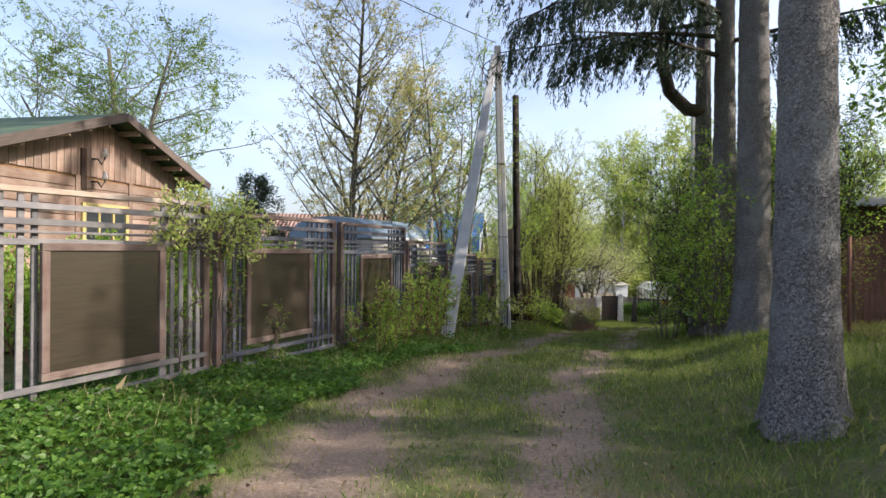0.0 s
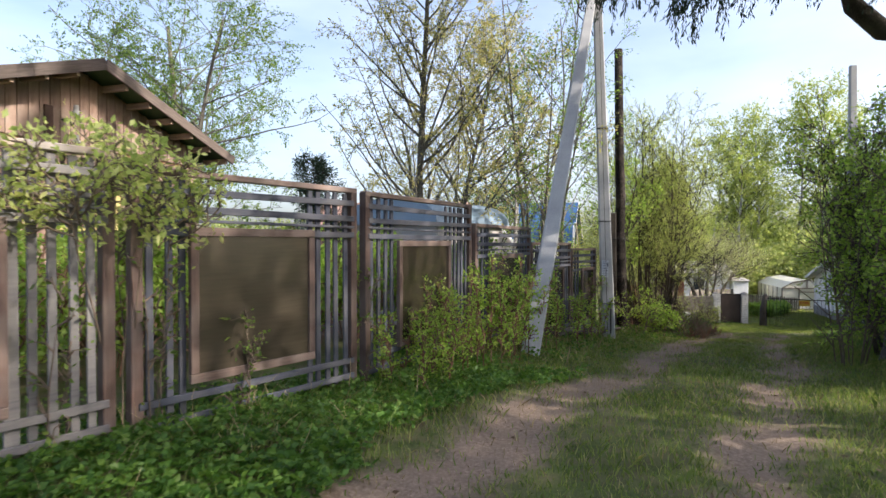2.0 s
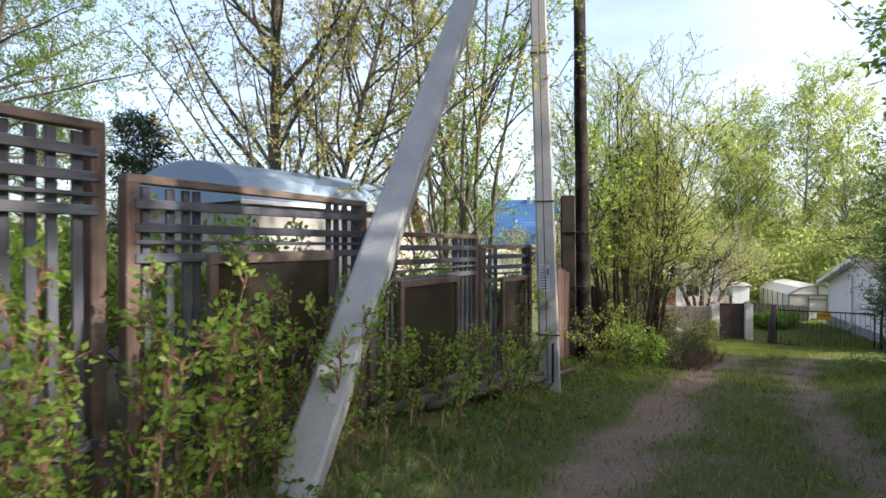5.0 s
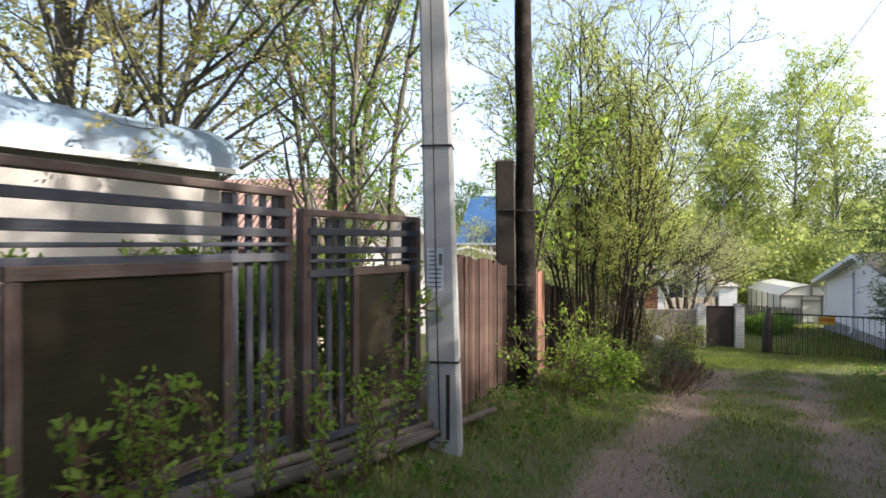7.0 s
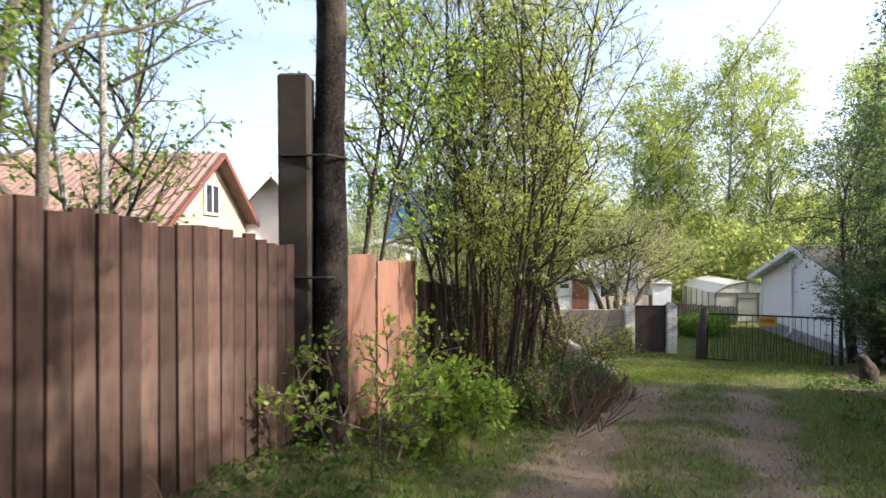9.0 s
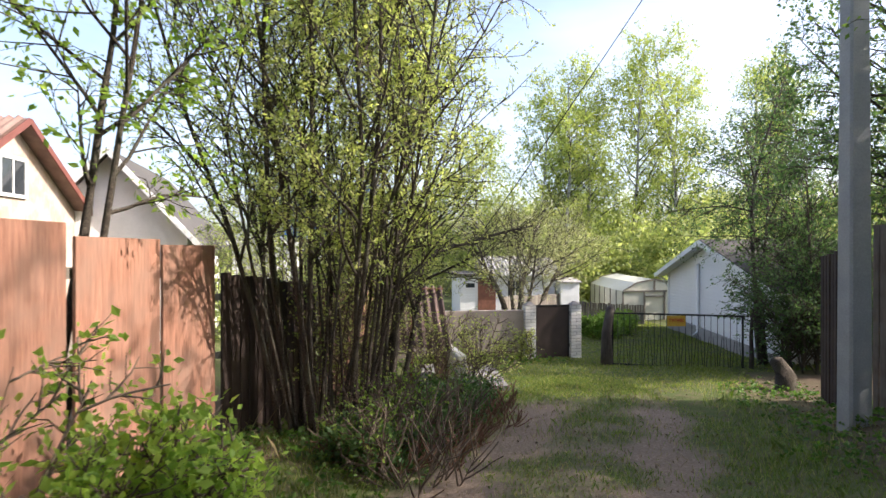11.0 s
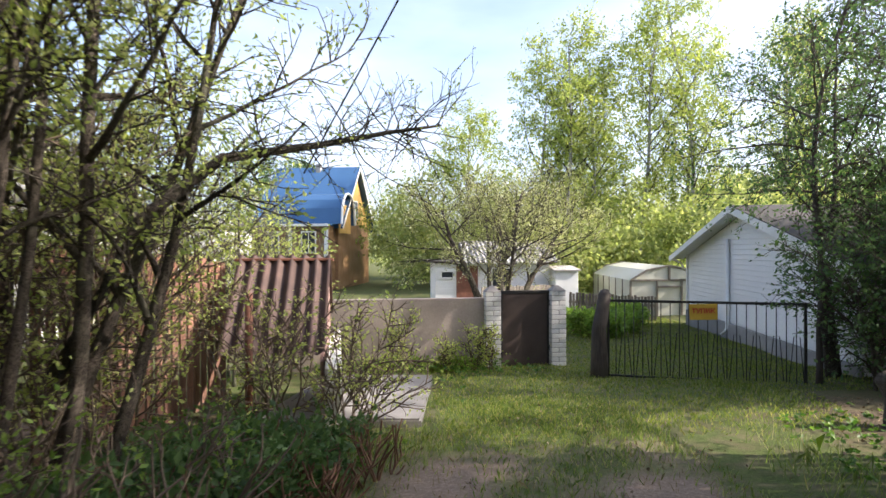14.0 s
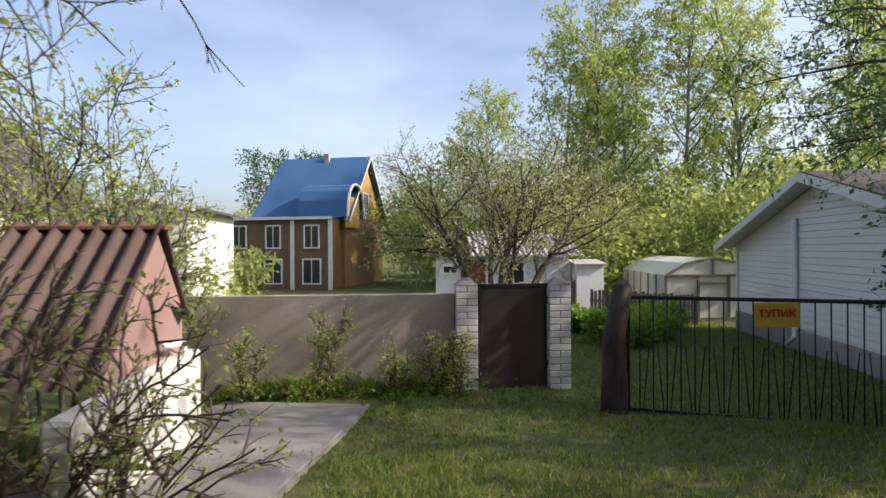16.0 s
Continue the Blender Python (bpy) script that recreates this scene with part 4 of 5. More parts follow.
def bank_keep(x, y):
    u = lane_u(x, y)
    return np.clip(smooth01((np.abs(u) - 1.25) / 0.6), 0, 1) * (x > fence_x(y) - 0.2) * (0.15 + patch(x, y, 0.7)) * (1 - 0.7 * litter_mask(x, y))


herbs()
blades("short_grass", "short worn grass between and beside the wheel ruts", 330000, -3.5, 8.5, 1.2, 25.5, lambda x, y: turf_keep(x, y) * (np.abs(lane_u(x, y)) < 3.5), 0.055, M["grass"], 411, 0.0035)
blades("verge_grass", "longer grass on the verges and banks", 150000, -3.8, 9.5, 0.8, 24, bank_keep, 0.13, M["grass"], 412, 0.003)
blades("lawn_grass", "green lawn around the gate and before the wall", 150000, 5.0, 14.0, 22.0, 36.0, lambda x, y: (0.45 + 0.5 * patch(x, y, 0.9)) * ((x > 6.6) | (y < 24.0)) * smooth01((y - 22.9 - 0.8 * patch(x, y, 0.8)) / 0.7) * ((lane_u(x, y) < 2.6) | (y > 25.5)), 0.038, M["lawn"], 413, 0.005)
blades("dry_grass", "dry straw and dead stalks along the verge", 9000, -3.0, 6.0, 2, 24, lambda x, y: bank_keep(x, y) * (lane_u(x, y) < 0), 0.28, M["straw"], 414, 0.003)
blades("straw_bits", "short dry straw bits trodden into the lane", 60000, -2.5, 8.5, 1.0, 24, lambda x, y: (np.abs(lane_u(x, y)) < 2.0) * patch(x + 3, y, 0.5), 0.045, M["straw"], 415, 0.003)
P_, rng_ = scatter(60000, -3.0, 11.5, 0.5, 25, lambda x, y: np.clip(0.07 * (0.3 + patch(x, y, 0.5)) + litter_mask(x, y), 0, 1) * (x > fence_x(y) - 0.3), 421)
P_[:, 2] += 0.012
D_ = rng_.normal(0, 1, P_.shape)
D_[:, 2] *= 0.15
tagged(new("leaf_litter", leaves_mesh("leaf_litter", P_, D_ * 3, 0.036, 0.6, M["litter"], rng_, 0.0)), "dead brown leaves and chips strewn on the ground", "leaf litter", kind="stuff")


def far_wood():
    """A band of leafy clumps that closes the view behind the gardens."""
    rng = np.random.default_rng(431)
    P, D = [], []
    spots = [(rng.uniform(6, 46), rng.uniform(50, 66), rng.uniform(3, 8)) for _ in range(80)]
    spots += [(rng.uniform(9, 15), rng.uniform(40.5, 44), rng.uniform(1.5, 3.5)) for _ in range(12)]
    spots += [(rng.uniform(15.5, 30), rng.uniform(36, 44), rng.uniform(2.5, 5)) for _ in range(24)]
    spots += [(rng.uniform(-40, 6), rng.uniform(62, 85), rng.uniform(3, 6)) for _ in range(60)]
    spots += [(rng.uniform(-9, 1), rng.uniform(31, 46), rng.uniform(1.0, 2.0)) for _ in range(30)]
    spots += [(rng.uniform(-40, -14), rng.uniform(5, 60), rng.uniform(3, 6)) for _ in range(60)]
    spots += [(rng.uniform(22, 50), rng.uniform(-10, 34), rng.uniform(2.5, 5)) for _ in range(50)]
    for x, y, h in spots:
        if 2.5 < x < 5 and y < 56 and h > 3.2:
            continue
        k = int(6 + h)
        for _ in range(k):
            c = np.array([x + rng.normal(0, 0.3 * h ** 0.8), y + rng.normal(0, 0.3 * h ** 0.8), -2.3 + h * rng.uniform(0.1, 1.0)])
            r = rng.uniform(0.35, 0.8) * h ** 0.45
            m = 150
            d = rng.normal(0, 1, (m, 3))
            d /= np.linalg.norm(d, axis=1, keepdims=True)
            P.append(c + d * r * rng.uniform(0.3, 1.0, (m, 1)) * np.array([1, 1, 0.8]))
            D.append(d)
    P, D = np.concatenate(P), np.concatenate(D)
    tagged(new("far_wood", leaves_mesh("far_wood", P, D, 0.2, 0.65, M["leaf_far"], rng, 0.3)), "dense band of fresh green bushes and trees behind the gardens", "woods", kind="stuff")


far_wood()


# ---- lattice fence ----
# start, end, top, sheet's left and right margins, sheet's distance below the top
SECTIONS = [((-3.29, 3.85), (-2.40, 5.78), 1.91, 0.49, 0.56, 0.38), ((-2.36, 5.87), (-1.46, 7.59), 1.84, 0.36, 0.52, 0.34), ((-1.41, 7.68), (-0.68, 9.83), 1.83, 0.50, 0.66, 0.41),
            ((-0.64, 9.92), (0.045, 11.77), 1.60, 0.45, 0.44, 0.36), ((0.06, 11.83), (0.78, 13.61), 1.36, 0.365, 0.50, 0.385), ((0.80, 13.73), (1.37, 14.85), 1.25, 0.41, 0.21, 0.34)]


def lattice_section(i, p0, p1, top, ml, mr, down):
    L = math.dist(p0, p1)
    base = top - 1.68
    ob = thing("lattice_fence", "weathered grey lattice fence panel with brown posts and bronze plastic sheet", "fence", *p0, base, heading(p0, p1), "lattice fence panels")
    rng = random.Random(100 + i)
    m0, m1 = ml, L - mr
    H = 1.68
    for x in (0.035, L - 0.035):
        part("post", box(0.075, 0.075, H + 0.12, M["post_wood"], 0.006), ob, pose(x, 0, H / 2 - 0.03))
    # the first panel takes paler colours for its top rail and slats
    part("top_rail", box(L, 0.07, 0.045, M["rail_wood" if i == 0 else "frame_wood"], 0.005), ob, pose(L / 2, -0.005, H + 0.02, 0, rng.uniform(-0.3, 0.3), 0))
    for h in (H - 0.10, H - 0.225, H - 0.30, H - 0.375, 0.20, 0.06):
        tall = 0.022 if abs(h - (H - 0.30)) < 0.01 else 0.05
        part("slat", box(L - 0.08, 0.022, tall, M["slat_pale" if i == 0 else "slat"]), ob, pose(L / 2, -0.035, h, 0, rng.uniform(-0.5, 0.5), 0))
    ups = [u for u in (0.13, 0.25, 0.37, 0.49) if u < ml - 0.02] + [L - u for u in (0.12, 0.22, 0.32, 0.42, 0.52) if u < mr - 0.02]
    for x in ups + [m0 - 0.02, m1 + 0.02]:
        part("slat", box(0.048, 0.022, H - 0.02, M["slat_pale" if i == 0 else "slat_up"]), ob, pose(x + rng.uniform(-0.01, 0.01), 0.0, H / 2, 0, rng.uniform(-0.4, 0.4), 0))
    z1 = H - down
    z0 = z1 - 1.05
    w = m1 - m0
    yo = -0.065
    for z in (z0 + 0.03, z1 - 0.03):
        part("sheet_frame", box(w, 0.04, 0.06, M["frame_wood"]), ob, pose((m0 + m1) / 2, yo, z))
    for x in (m0 + 0.03, m1 - 0.03):
        part("sheet_frame", box(0.06, 0.04, z1 - z0 - 0.124, M["post_wood"]), ob, pose(x, yo, (z0 + z1) / 2))
    part("plastic_sheet", box(w - 0.1, 0.01, z1 - z0 - 0.1, M["plastic"], 0.002), ob, pose((m0 + m1) / 2, yo + 0.004, (z0 + z1) / 2), "bronze-tinted glossy plastic sheet")


for i, s in enumerate(SECTIONS):
    lattice_section(i, *s)


# ---- board fence ----
def board_fence(p0, p1, top0, top1, foot, width, mat, name, label, seed, gap=0.006, thick=0.024):
    L, rng = math.dist(p0, p1), random.Random(seed)
    ob = thing(name, label, "fence", *p0, 0, heading(p0, p1))
    n = max(1, int(L / width))
    for k in range(n):
        f = (k + 0.5) / n
        t = top0 + (top1 - top0) * f + rng.uniform(-0.025, 0.025)
        b = foot + (gz(*[p0[j] + (p1[j] - p0[j]) * f for j in (0, 1)]) if foot > -0.5 else 0)
        part("board", box(L / n - gap, thick, round(t - b, 1), mat, 0.003), ob, pose((k + 0.5) * L / n, rng.uniform(-0.006, 0.006), t - round(t - b, 1) / 2, 0, rng.uniform(-0.5, 0.5), 0))
    for h in (0.35, 0.8):
        za, zb = top0 - (1 - h) * 1.3, top1 - (1 - h) * 1.3
        me, m = between((0, 0.045, za), (L, 0.045, zb), 0.04, 0.07, M["old_grey_wood"])
        part("rail", me, ob, m)
    return ob


board_fence((1.56, 15.2), (2.06, 17.5), 1.0, 0.82, 0.02, 0.125, M["board_red"], "board_fence", "red-brown upright board fence with worn faded paint", 5, 0.012, 0.03)
board_fence((2.38, 17.75), (2.72, 21.0), 0.74, 0.58, 0.02, 1.05, M["board_orange"], "sheet_fence", "tall faded orange sheets with gaps between them", 6, 0.07)
# this stretch stands in shade, which its board colour carries
board_fence((2.74, 21.1), (3.42, 23.2), 0.35, 0.09, 0.02, 0.16, M["board_shaded"], "board_fence", "red-brown board fence behind the willow clump, darkened for shade", 7, 0.014)
board_fence((3.46, 23.3), (4.2, 25.6), 0.05, -0.2, 0.02, 0.11, M["board_orange"], "picket_fence", "faded orange-brown picket fence with open gaps", 8, 0.035)


# ---- poles ----
def utility_pole(foot, top, w0, w1, label):
    """A tapered concrete pole with chamfered corners."""
    ob = thing("utility_pole", label, "utility pole", *foot)
    d = Vector(top) - Vector(foot)
    V, F = [], []
    n = 10
    for i in range(n + 1):
        f = i / n
        w = (w0 + (w1 - w0) * f) / 2
        dd = w * 0.8
        c = 0.18 * w
        p = d * f - (d.normalized() * 0.5 if i == 0 else Vector((0, 0, 0)))
        for a, b in ((w - c, -dd), (w, -dd + c), (w, dd - c), (w - c, dd), (-w + c, dd), (-w, dd - c), (-w, -dd + c), (-w + c, -dd)):
            V.append((p.x + a, p.y + b, p.z))
    for i in range(n):
        for k in range(8):
            F.append((8 * i + k, 8 * i + (k + 1) % 8, 8 * i + 8 + (k + 1) % 8, 8 * i + 8 + k))
    F.append(tuple(8 * n + k for k in range(8)))
    part("shaft", raw("shaft", V, F, M["concrete"]), ob)
    return ob


pole = utility_pole((1.63, 14.65, -0.46), (1.40, 14.9, 6.85), 0.26, 0.17, "grey concrete utility pole with pasted notice and wire bands")
strut = utility_pole((0.09, 10.4, -0.02), (1.31, 14.68, 6.55), 0.26, 0.18, "slanting concrete strut leaning on the utility pole")
pole2 = utility_pole((9.0, 20.4, gz(9.0, 20.4)), (9.0, 20.4, 6.4), 0.25, 0.17, "grey concrete utility pole on the leafy bank")
for h, r in ((0.62, 0.145), (2.3, 0.135), (4.2, 0.12)):
    w = 0.26 - 0.09 * h / 7.3
    c = Vector((-0.23, 0.25, 7.31)) * (h / 7.31)
    me = raw("band", *(lambda V, F: (tube_into(V, F, [(c.x + sx * (w / 2 + 0.004), c.y + sy * (w * 0.4 + 0.004), h) for sx, sy in ((-1, -1), (1, -1), (1, 1), (-1, 1), (-1, -1))], [0.008] * 5, 5), (V, F))[1])([], []), M["iron"])
    part("wire_band", me, pole)
c = Vector((-0.23, 0.25, 7.31)) * (1.33 / 7.31)
part("notice", box(0.13, 0.004, 0.34, M["paper"], 0.001), pole, pose(c.x - 0.035, c.y - 0.102, 1.33, 0, 0, 0), "pale pasted paper notice")
for k in range(9):
    part("print_line", box(0.10 if k > 3 else 0.05, 0.003, 0.010, M["print"], 0.001), pole, pose(c.x - 0.035 - (0.02 if k <= 3 else 0), c.y - 0.105, 1.47 - 0.034 * k))
part("print_block", box(0.03, 0.003, 0.09, M["print"], 0.001), pole, pose(c.x + 0.01, c.y - 0.105, 1.41))
part("ground_wire", tube("ground_wire", [(-0.03, -0.112, 0.05), (-0.05, -0.108, 0.8), (-0.08, -0.07, 2.0), (-0.13, 0.0, 4.0), (-0.2, 0.14, 7.0)], 0.005, M["iron"], 5), pole)
part("steel_strip", box(0.03, 0.012, 0.5, M["iron"]), pole, pose(0.03, -0.108, 0.28))

ob = thing("wooden_pole", "tall dark tarred wooden pole bound to a concrete stub", "pole", 2.30, 17.72, gz(2.30, 17.72))
top = 6.35 - gz(2.30, 17.72)
part("shaft", tube("shaft", [(0.03, -0.12, -0.3), (0.02, -0.08, 0.6), (0.015, -0.03, 1.6), (-0.01, 0, 2.5), (0.005, 0.02, 3.4), (-0.025, 0.05, 4.4), (-0.03, 0.06, 5.2), (-0.05, 0.1, top)], [0.145, 0.134, 0.13, 0.12, 0.122, 0.113, 0.108, 0.1], M["pole_wood"], 14), ob)
stub = box(0.25, 0.2, 3.3, M["concrete_dark"], 0.02)
part("concrete_stub", stub, ob, pose(-0.24, -0.1, 1.3, 0, -0.5, 0), "dark mossy concrete stub")
for h in (1.35, 2.3):
    V_, F_ = [], []
    tube_into(V_, F_, [(-0.33, -0.2, h), (0.02, -0.22, h), (0.14, -0.05, h), (0.02, 0.13, h), (-0.33, 0.05, h), (-0.33, -0.2, h)], [0.012] * 6, 5)
    part("wire_binding", raw("wire_binding", V_, F_, M["iron"]), ob)

# fittings and wires
for k, (dx, dz) in enumerate(((-0.14, 6.95), (0.14, 6.95), (0, 7.15))):
    part("insulator", tube("insulator", [(0, 0, 0), (0, 0, 0.05), (0, 0, 0.06), (0, 0, 0.12)], [0.035, 0.045, 0.03, 0.02], M["porcelain"], 10), pole, pose(-0.23 + dx, 0.25, dz))
part("cable_loop", tube("cable_loop", [(-0.3 - 0.28 * math.sin(math.pi * k / 12) - 0.1 * math.sin(2 * math.pi * k / 12), 0.2, 7.0 - 0.85 * k / 12) for k in range(13)], 0.012, M["cable"], 6), pole)
part("cable_loop", tube("cable_loop", [(-0.25 - 0.16 * math.sin(math.pi * k / 12), 0.15, 7.05 - 0.35 * k / 12) for k in range(13)], 0.012, M["cable"], 6), pole)
part("cross_arm", box(0.42, 0.05, 0.05, M["iron"]), pole, pose(-0.23, 0.25, 6.9))
CABLES = [((1.40, 14.9, 6.8), (0.9, 14.6, 6.55), 0.5), ((1.35, 14.9, 6.95), (-9, 2.0, 7.5), 0.4), ((9.0, 20.4, 6.3), (5.5, 23.0, 0.5), 0.12)]
for a, b, sag in CABLES:
    pts = [Vector(a).lerp(Vector(b), k / 24) - Vector((0, 0, sag * 4 * (k / 24) * (1 - k / 24))) for k in range(25)]
    tagged(new("overhead_cable", tube("overhead_cable", pts, 0.006 if b[2] < 1 else 0.010, M["cable"], 5)), "thin black overhead cable strung between poles", "cable", "overhead cables")


# ---- houses ----
def gable_house(name, label, corner, width_way, length_way, wid, length, foot, eave, ridge, wall_mat, roof_mat, over=0.4, cladding=None, roof_thick=0.05, cut=0.0):
    """Walls and pitched roof; the gable wall runs from corner along width_way."""
    ob = thing(name, label, "house", corner[0], corner[1], foot)
    a, b = Vector((*width_way, 0)).normalized(), Vector((*length_way, 0)).normalized()
    h, r = eave - foot, ridge - foot
    up = Vector((0, 0, 1))
    v = [a * 0, a * wid, a * wid + b * length, b * length]
    V = [tuple(p) for p in v] + [tuple(p + up * h) for p in v] + [tuple(a * wid / 2 + up * r), tuple(a * wid / 2 + b * (length - cut) + up * r)]
    F = [(0, 1, 5, 8, 4), (1, 2, 6, 5), (2, 3, 7, 9, 6), (3, 0, 4, 7)]
    part("wall", raw("wall", V, F, wall_mat), ob)
    slope = (r - h) / (wid / 2)
    for s in (0, 1):
        e = a * (-over if s == 0 else wid + over) + up * (h - over * slope + 0.02)
        t = a * wid / 2 + up * (r + 0.02)
        q = [e - b * over, t - b * over, t + b * (length - cut + over), e + b * (length + over)]
        V = [tuple(p) for p in q] + [tuple(p + up * roof_thick) for p in q]
        F = [(0, 1, 2, 3), (7, 6, 5, 4), (0, 4, 5, 1), (1, 5, 6, 2), (2, 6, 7, 3), (3, 7, 4, 0)]
        part("roof", raw("roof", V, F, roof_mat), ob)
        me, m = between(e - b * (over + 0.015) + up * 0.0, t - b * (over + 0.015), 0.03, 0.13, cladding or wall_mat)
        part("bargeboard", me, ob, m)
    return ob, a, b


def window_on(ob, origin, a, out, x, z, w, h, frame_mat, bars=1, cross=0):
    """A window with frame, bars and pane, on the wall through origin along a."""
    m = Matrix.Translation(origin + a * x + Vector((0, 0, z)) + out * 0.03) @ Matrix(((a.x, -out.x, 0, 0), (a.y, -out.y, 0, 0), (0, 0, 1, 0), (0, 0, 0, 1)))
    win = part("window", box(w, 0.02, h, M["glass"], 0.002), ob, m)
    f = 0.07
    for sx in (-1, 1):
        part("frame", box(f, 0.05, h + f, frame_mat), win, pose(sx * w / 2, -0.01, 0))
    for sz in (-1, 1):
        part("frame", box(w - f, 0.05, f, frame_mat), win, pose(0, -0.012, sz * h / 2))
    for k in range(bars):
        part("bar", box(0.04, 0.04, h - f, frame_mat), win, pose((k + 1) * w / (bars + 1) - w / 2, -0.01, 0))
    for k in range(cross):
        part("bar", box(w - f, 0.036, 0.035, frame_mat), win, pose(0, -0.012, (k + 1) * h / (cross + 1) - h / 2))
    return win


# brown summer house: its gable runs along the fence
aw, bw = Vector((0.15, 0.99, 0)).normalized(), Vector((-0.99, 0.15, 0)).normalized()
out = -bw
wid, foot = 3.7, 0.2
c0 = Vector((-4.84, 8.65, 0)) - out * 0.42 - aw * wid / 2
house, _, _ = gable_house("summer_house", "brown boarded summer house with green felt roof and open eaves", (c0.x, c0.y), aw[:2], bw[:2], wid, 4.5, foot, 2.80, 3.47, M["log_brown"], M["roof_green"], 0.42, M["barge"])
hw = heading((0, 0), aw)
nb, e0, r0 = 30, 2.80 - foot, 3.47 - foot
for k in range(nb):
    x = (k + 0.5) * wid / nb
    t = e0 + (r0 - e0) * (1 - abs(x - wid / 2) / (wid / 2)) - 0.02
    tall = round(t - (e0 - 0.25), 2)
    part("board", box(wid / nb - 0.008, 0.025, tall, M["house_board"], 0.003), house, Matrix.Translation(aw * x + out * 0.015 + Vector((0, 0, t - tall / 2))) @ pose(0, 0, 0, 0, 0, hw))
for k in range(17):
    part("board", box(wid, 0.025, 0.128, M["house_board_flat"], 0.004), house, Matrix.Translation(aw * wid / 2 + out * 0.014 + Vector((0, 0, 0.05 + 0.137 * k))) @ pose(0, 0, 0, 0, 0, hw))
for x in (0.02, 1.35, 2.45, wid - 0.02):
    part("trim_board", box(0.09, 0.02, e0 - 0.25, M["house_board"], 0.003), house, Matrix.Translation(aw * x + out * 0.035 + Vector((0, 0, (e0 - 0.25) / 2))) @ pose(0, 0, 0, 0, 0, hw))
for k in range(6):
    f = 0.15 + 0.17 * k
    for s in (-1, 1):
        p = aw * (wid / 2 + s * f * (wid / 2 + 0.3)) + Vector((0, 0, r0 - f * (wid / 2 + 0.3) * (r0 - e0) / (wid / 2) - 0.05))
        me, m = between(p + out * 0.40, p - out * 0.02, 0.05, 0.08, M["house_board_flat"])
        part("lookout", me, house, m)
window_on(house, Vector((0, 0, 0)), aw, out * 1.0, 1.9, 1.50, 0.9, 0.85, M["yellow_paint"], 2, 2)
for dz in (2.62, 2.28):
    arm = part("bracket", tube("bracket", [(0, 0, 0), tuple(out * 0.1), tuple(out * 0.16 + Vector((0, 0, -0.08))), tuple(out * 0.22), tuple(out * 0.22 + Vector((0, 0, 0.06)))], 0.012, M["iron"], 6), house, Matrix.Translation(aw * 1.62 + out * 0.03 + Vector((0, 0, dz))))
    part("insulator", tube("insulator", [(0, 0, 0), (0, 0, 0.05), (0, 0, 0.06), (0, 0, 0.12)], [0.03, 0.045, 0.03, 0.025], M["porcelain"], 10), arm, Matrix.Translation(out * 0.22 + Vector((0, 0, 0.03))))
part("batten", box(0.1, 0.03, 0.6, M["board_red"]), house, Matrix.Translation(aw * 1.45 + out * 0.04 + Vector((0, 0, 2.45))) @ pose(0, 0, 0, 0, 0, hw))


# ---- wagon with curved roof ----
def wagon():
    p0, p1 = (-1.66, 13.12), (-0.55, 15.25)
    L, W = math.dist(p0, p1), 2.3
    ob = thing("site_wagon", "white metal site wagon with a curved pale blue roof", "trailer", *p0, gz(-2.0, 13.0), heading(p0, p1))
    z1 = 1.79 - gz(-2.0, 13.0)
    part("body", box(L, W, z1, M["slate"], 0.03), ob, pose(L / 2, W / 2, z1 / 2))
    V, F = [], []
    n = 14
    for x in (-0.12, L + 0.12):
        for k in range(n + 1):
            a = math.pi * k / n
            V.append((x, W / 2 - (W / 2 + 0.09) * math.cos(a), z1 - 0.03 + 0.52 * math.sin(a) ** 0.8))
    for k in range(n):
        F.append((k, k + 1, n + 2 + k, n + 1 + k))
    F += [tuple(range(n + 1)), tuple(range(2 * n + 1, n, -1))]
    part("roof", raw("roof", V, F, M["wagon_roof"], False), ob)
    part("roof_edge", box(L + 0.26, 0.03, 0.05, M["trim_white"]), ob, pose(L / 2, -0.1, z1 - 0.04))


M["wagon_roof"] = plain("pale_blue_roof", (0.2, 0.28, 0.37), (0.28, 0.36, 0.44), 1.5, 0.5, 0, 0.1)
wagon()


def corrugated(name, origin, along_w, up_w, w, h, pitch, depth, mat, thick=0.0):
    """A waved sheet with ridges running along up_w."""
    a, u = Vector(along_w).normalized(), Vector(up_w).normalized()
    nrm = a.cross(u).normalized()
    n = max(2, int(w / pitch * 8))
    V, F = [], []
    for k in range(n + 1):
        s = w * k / n
        o = nrm * (depth * math.sin(2 * math.pi * s / pitch))
        V += [tuple(Vector(origin) + a * s + o), tuple(Vector(origin) + a * s + u * h + o)]
    for k in range(n):
        F.append((2 * k, 2 * k + 2, 2 * k + 3, 2 * k + 1))
    return raw(name, V, F, mat, True)


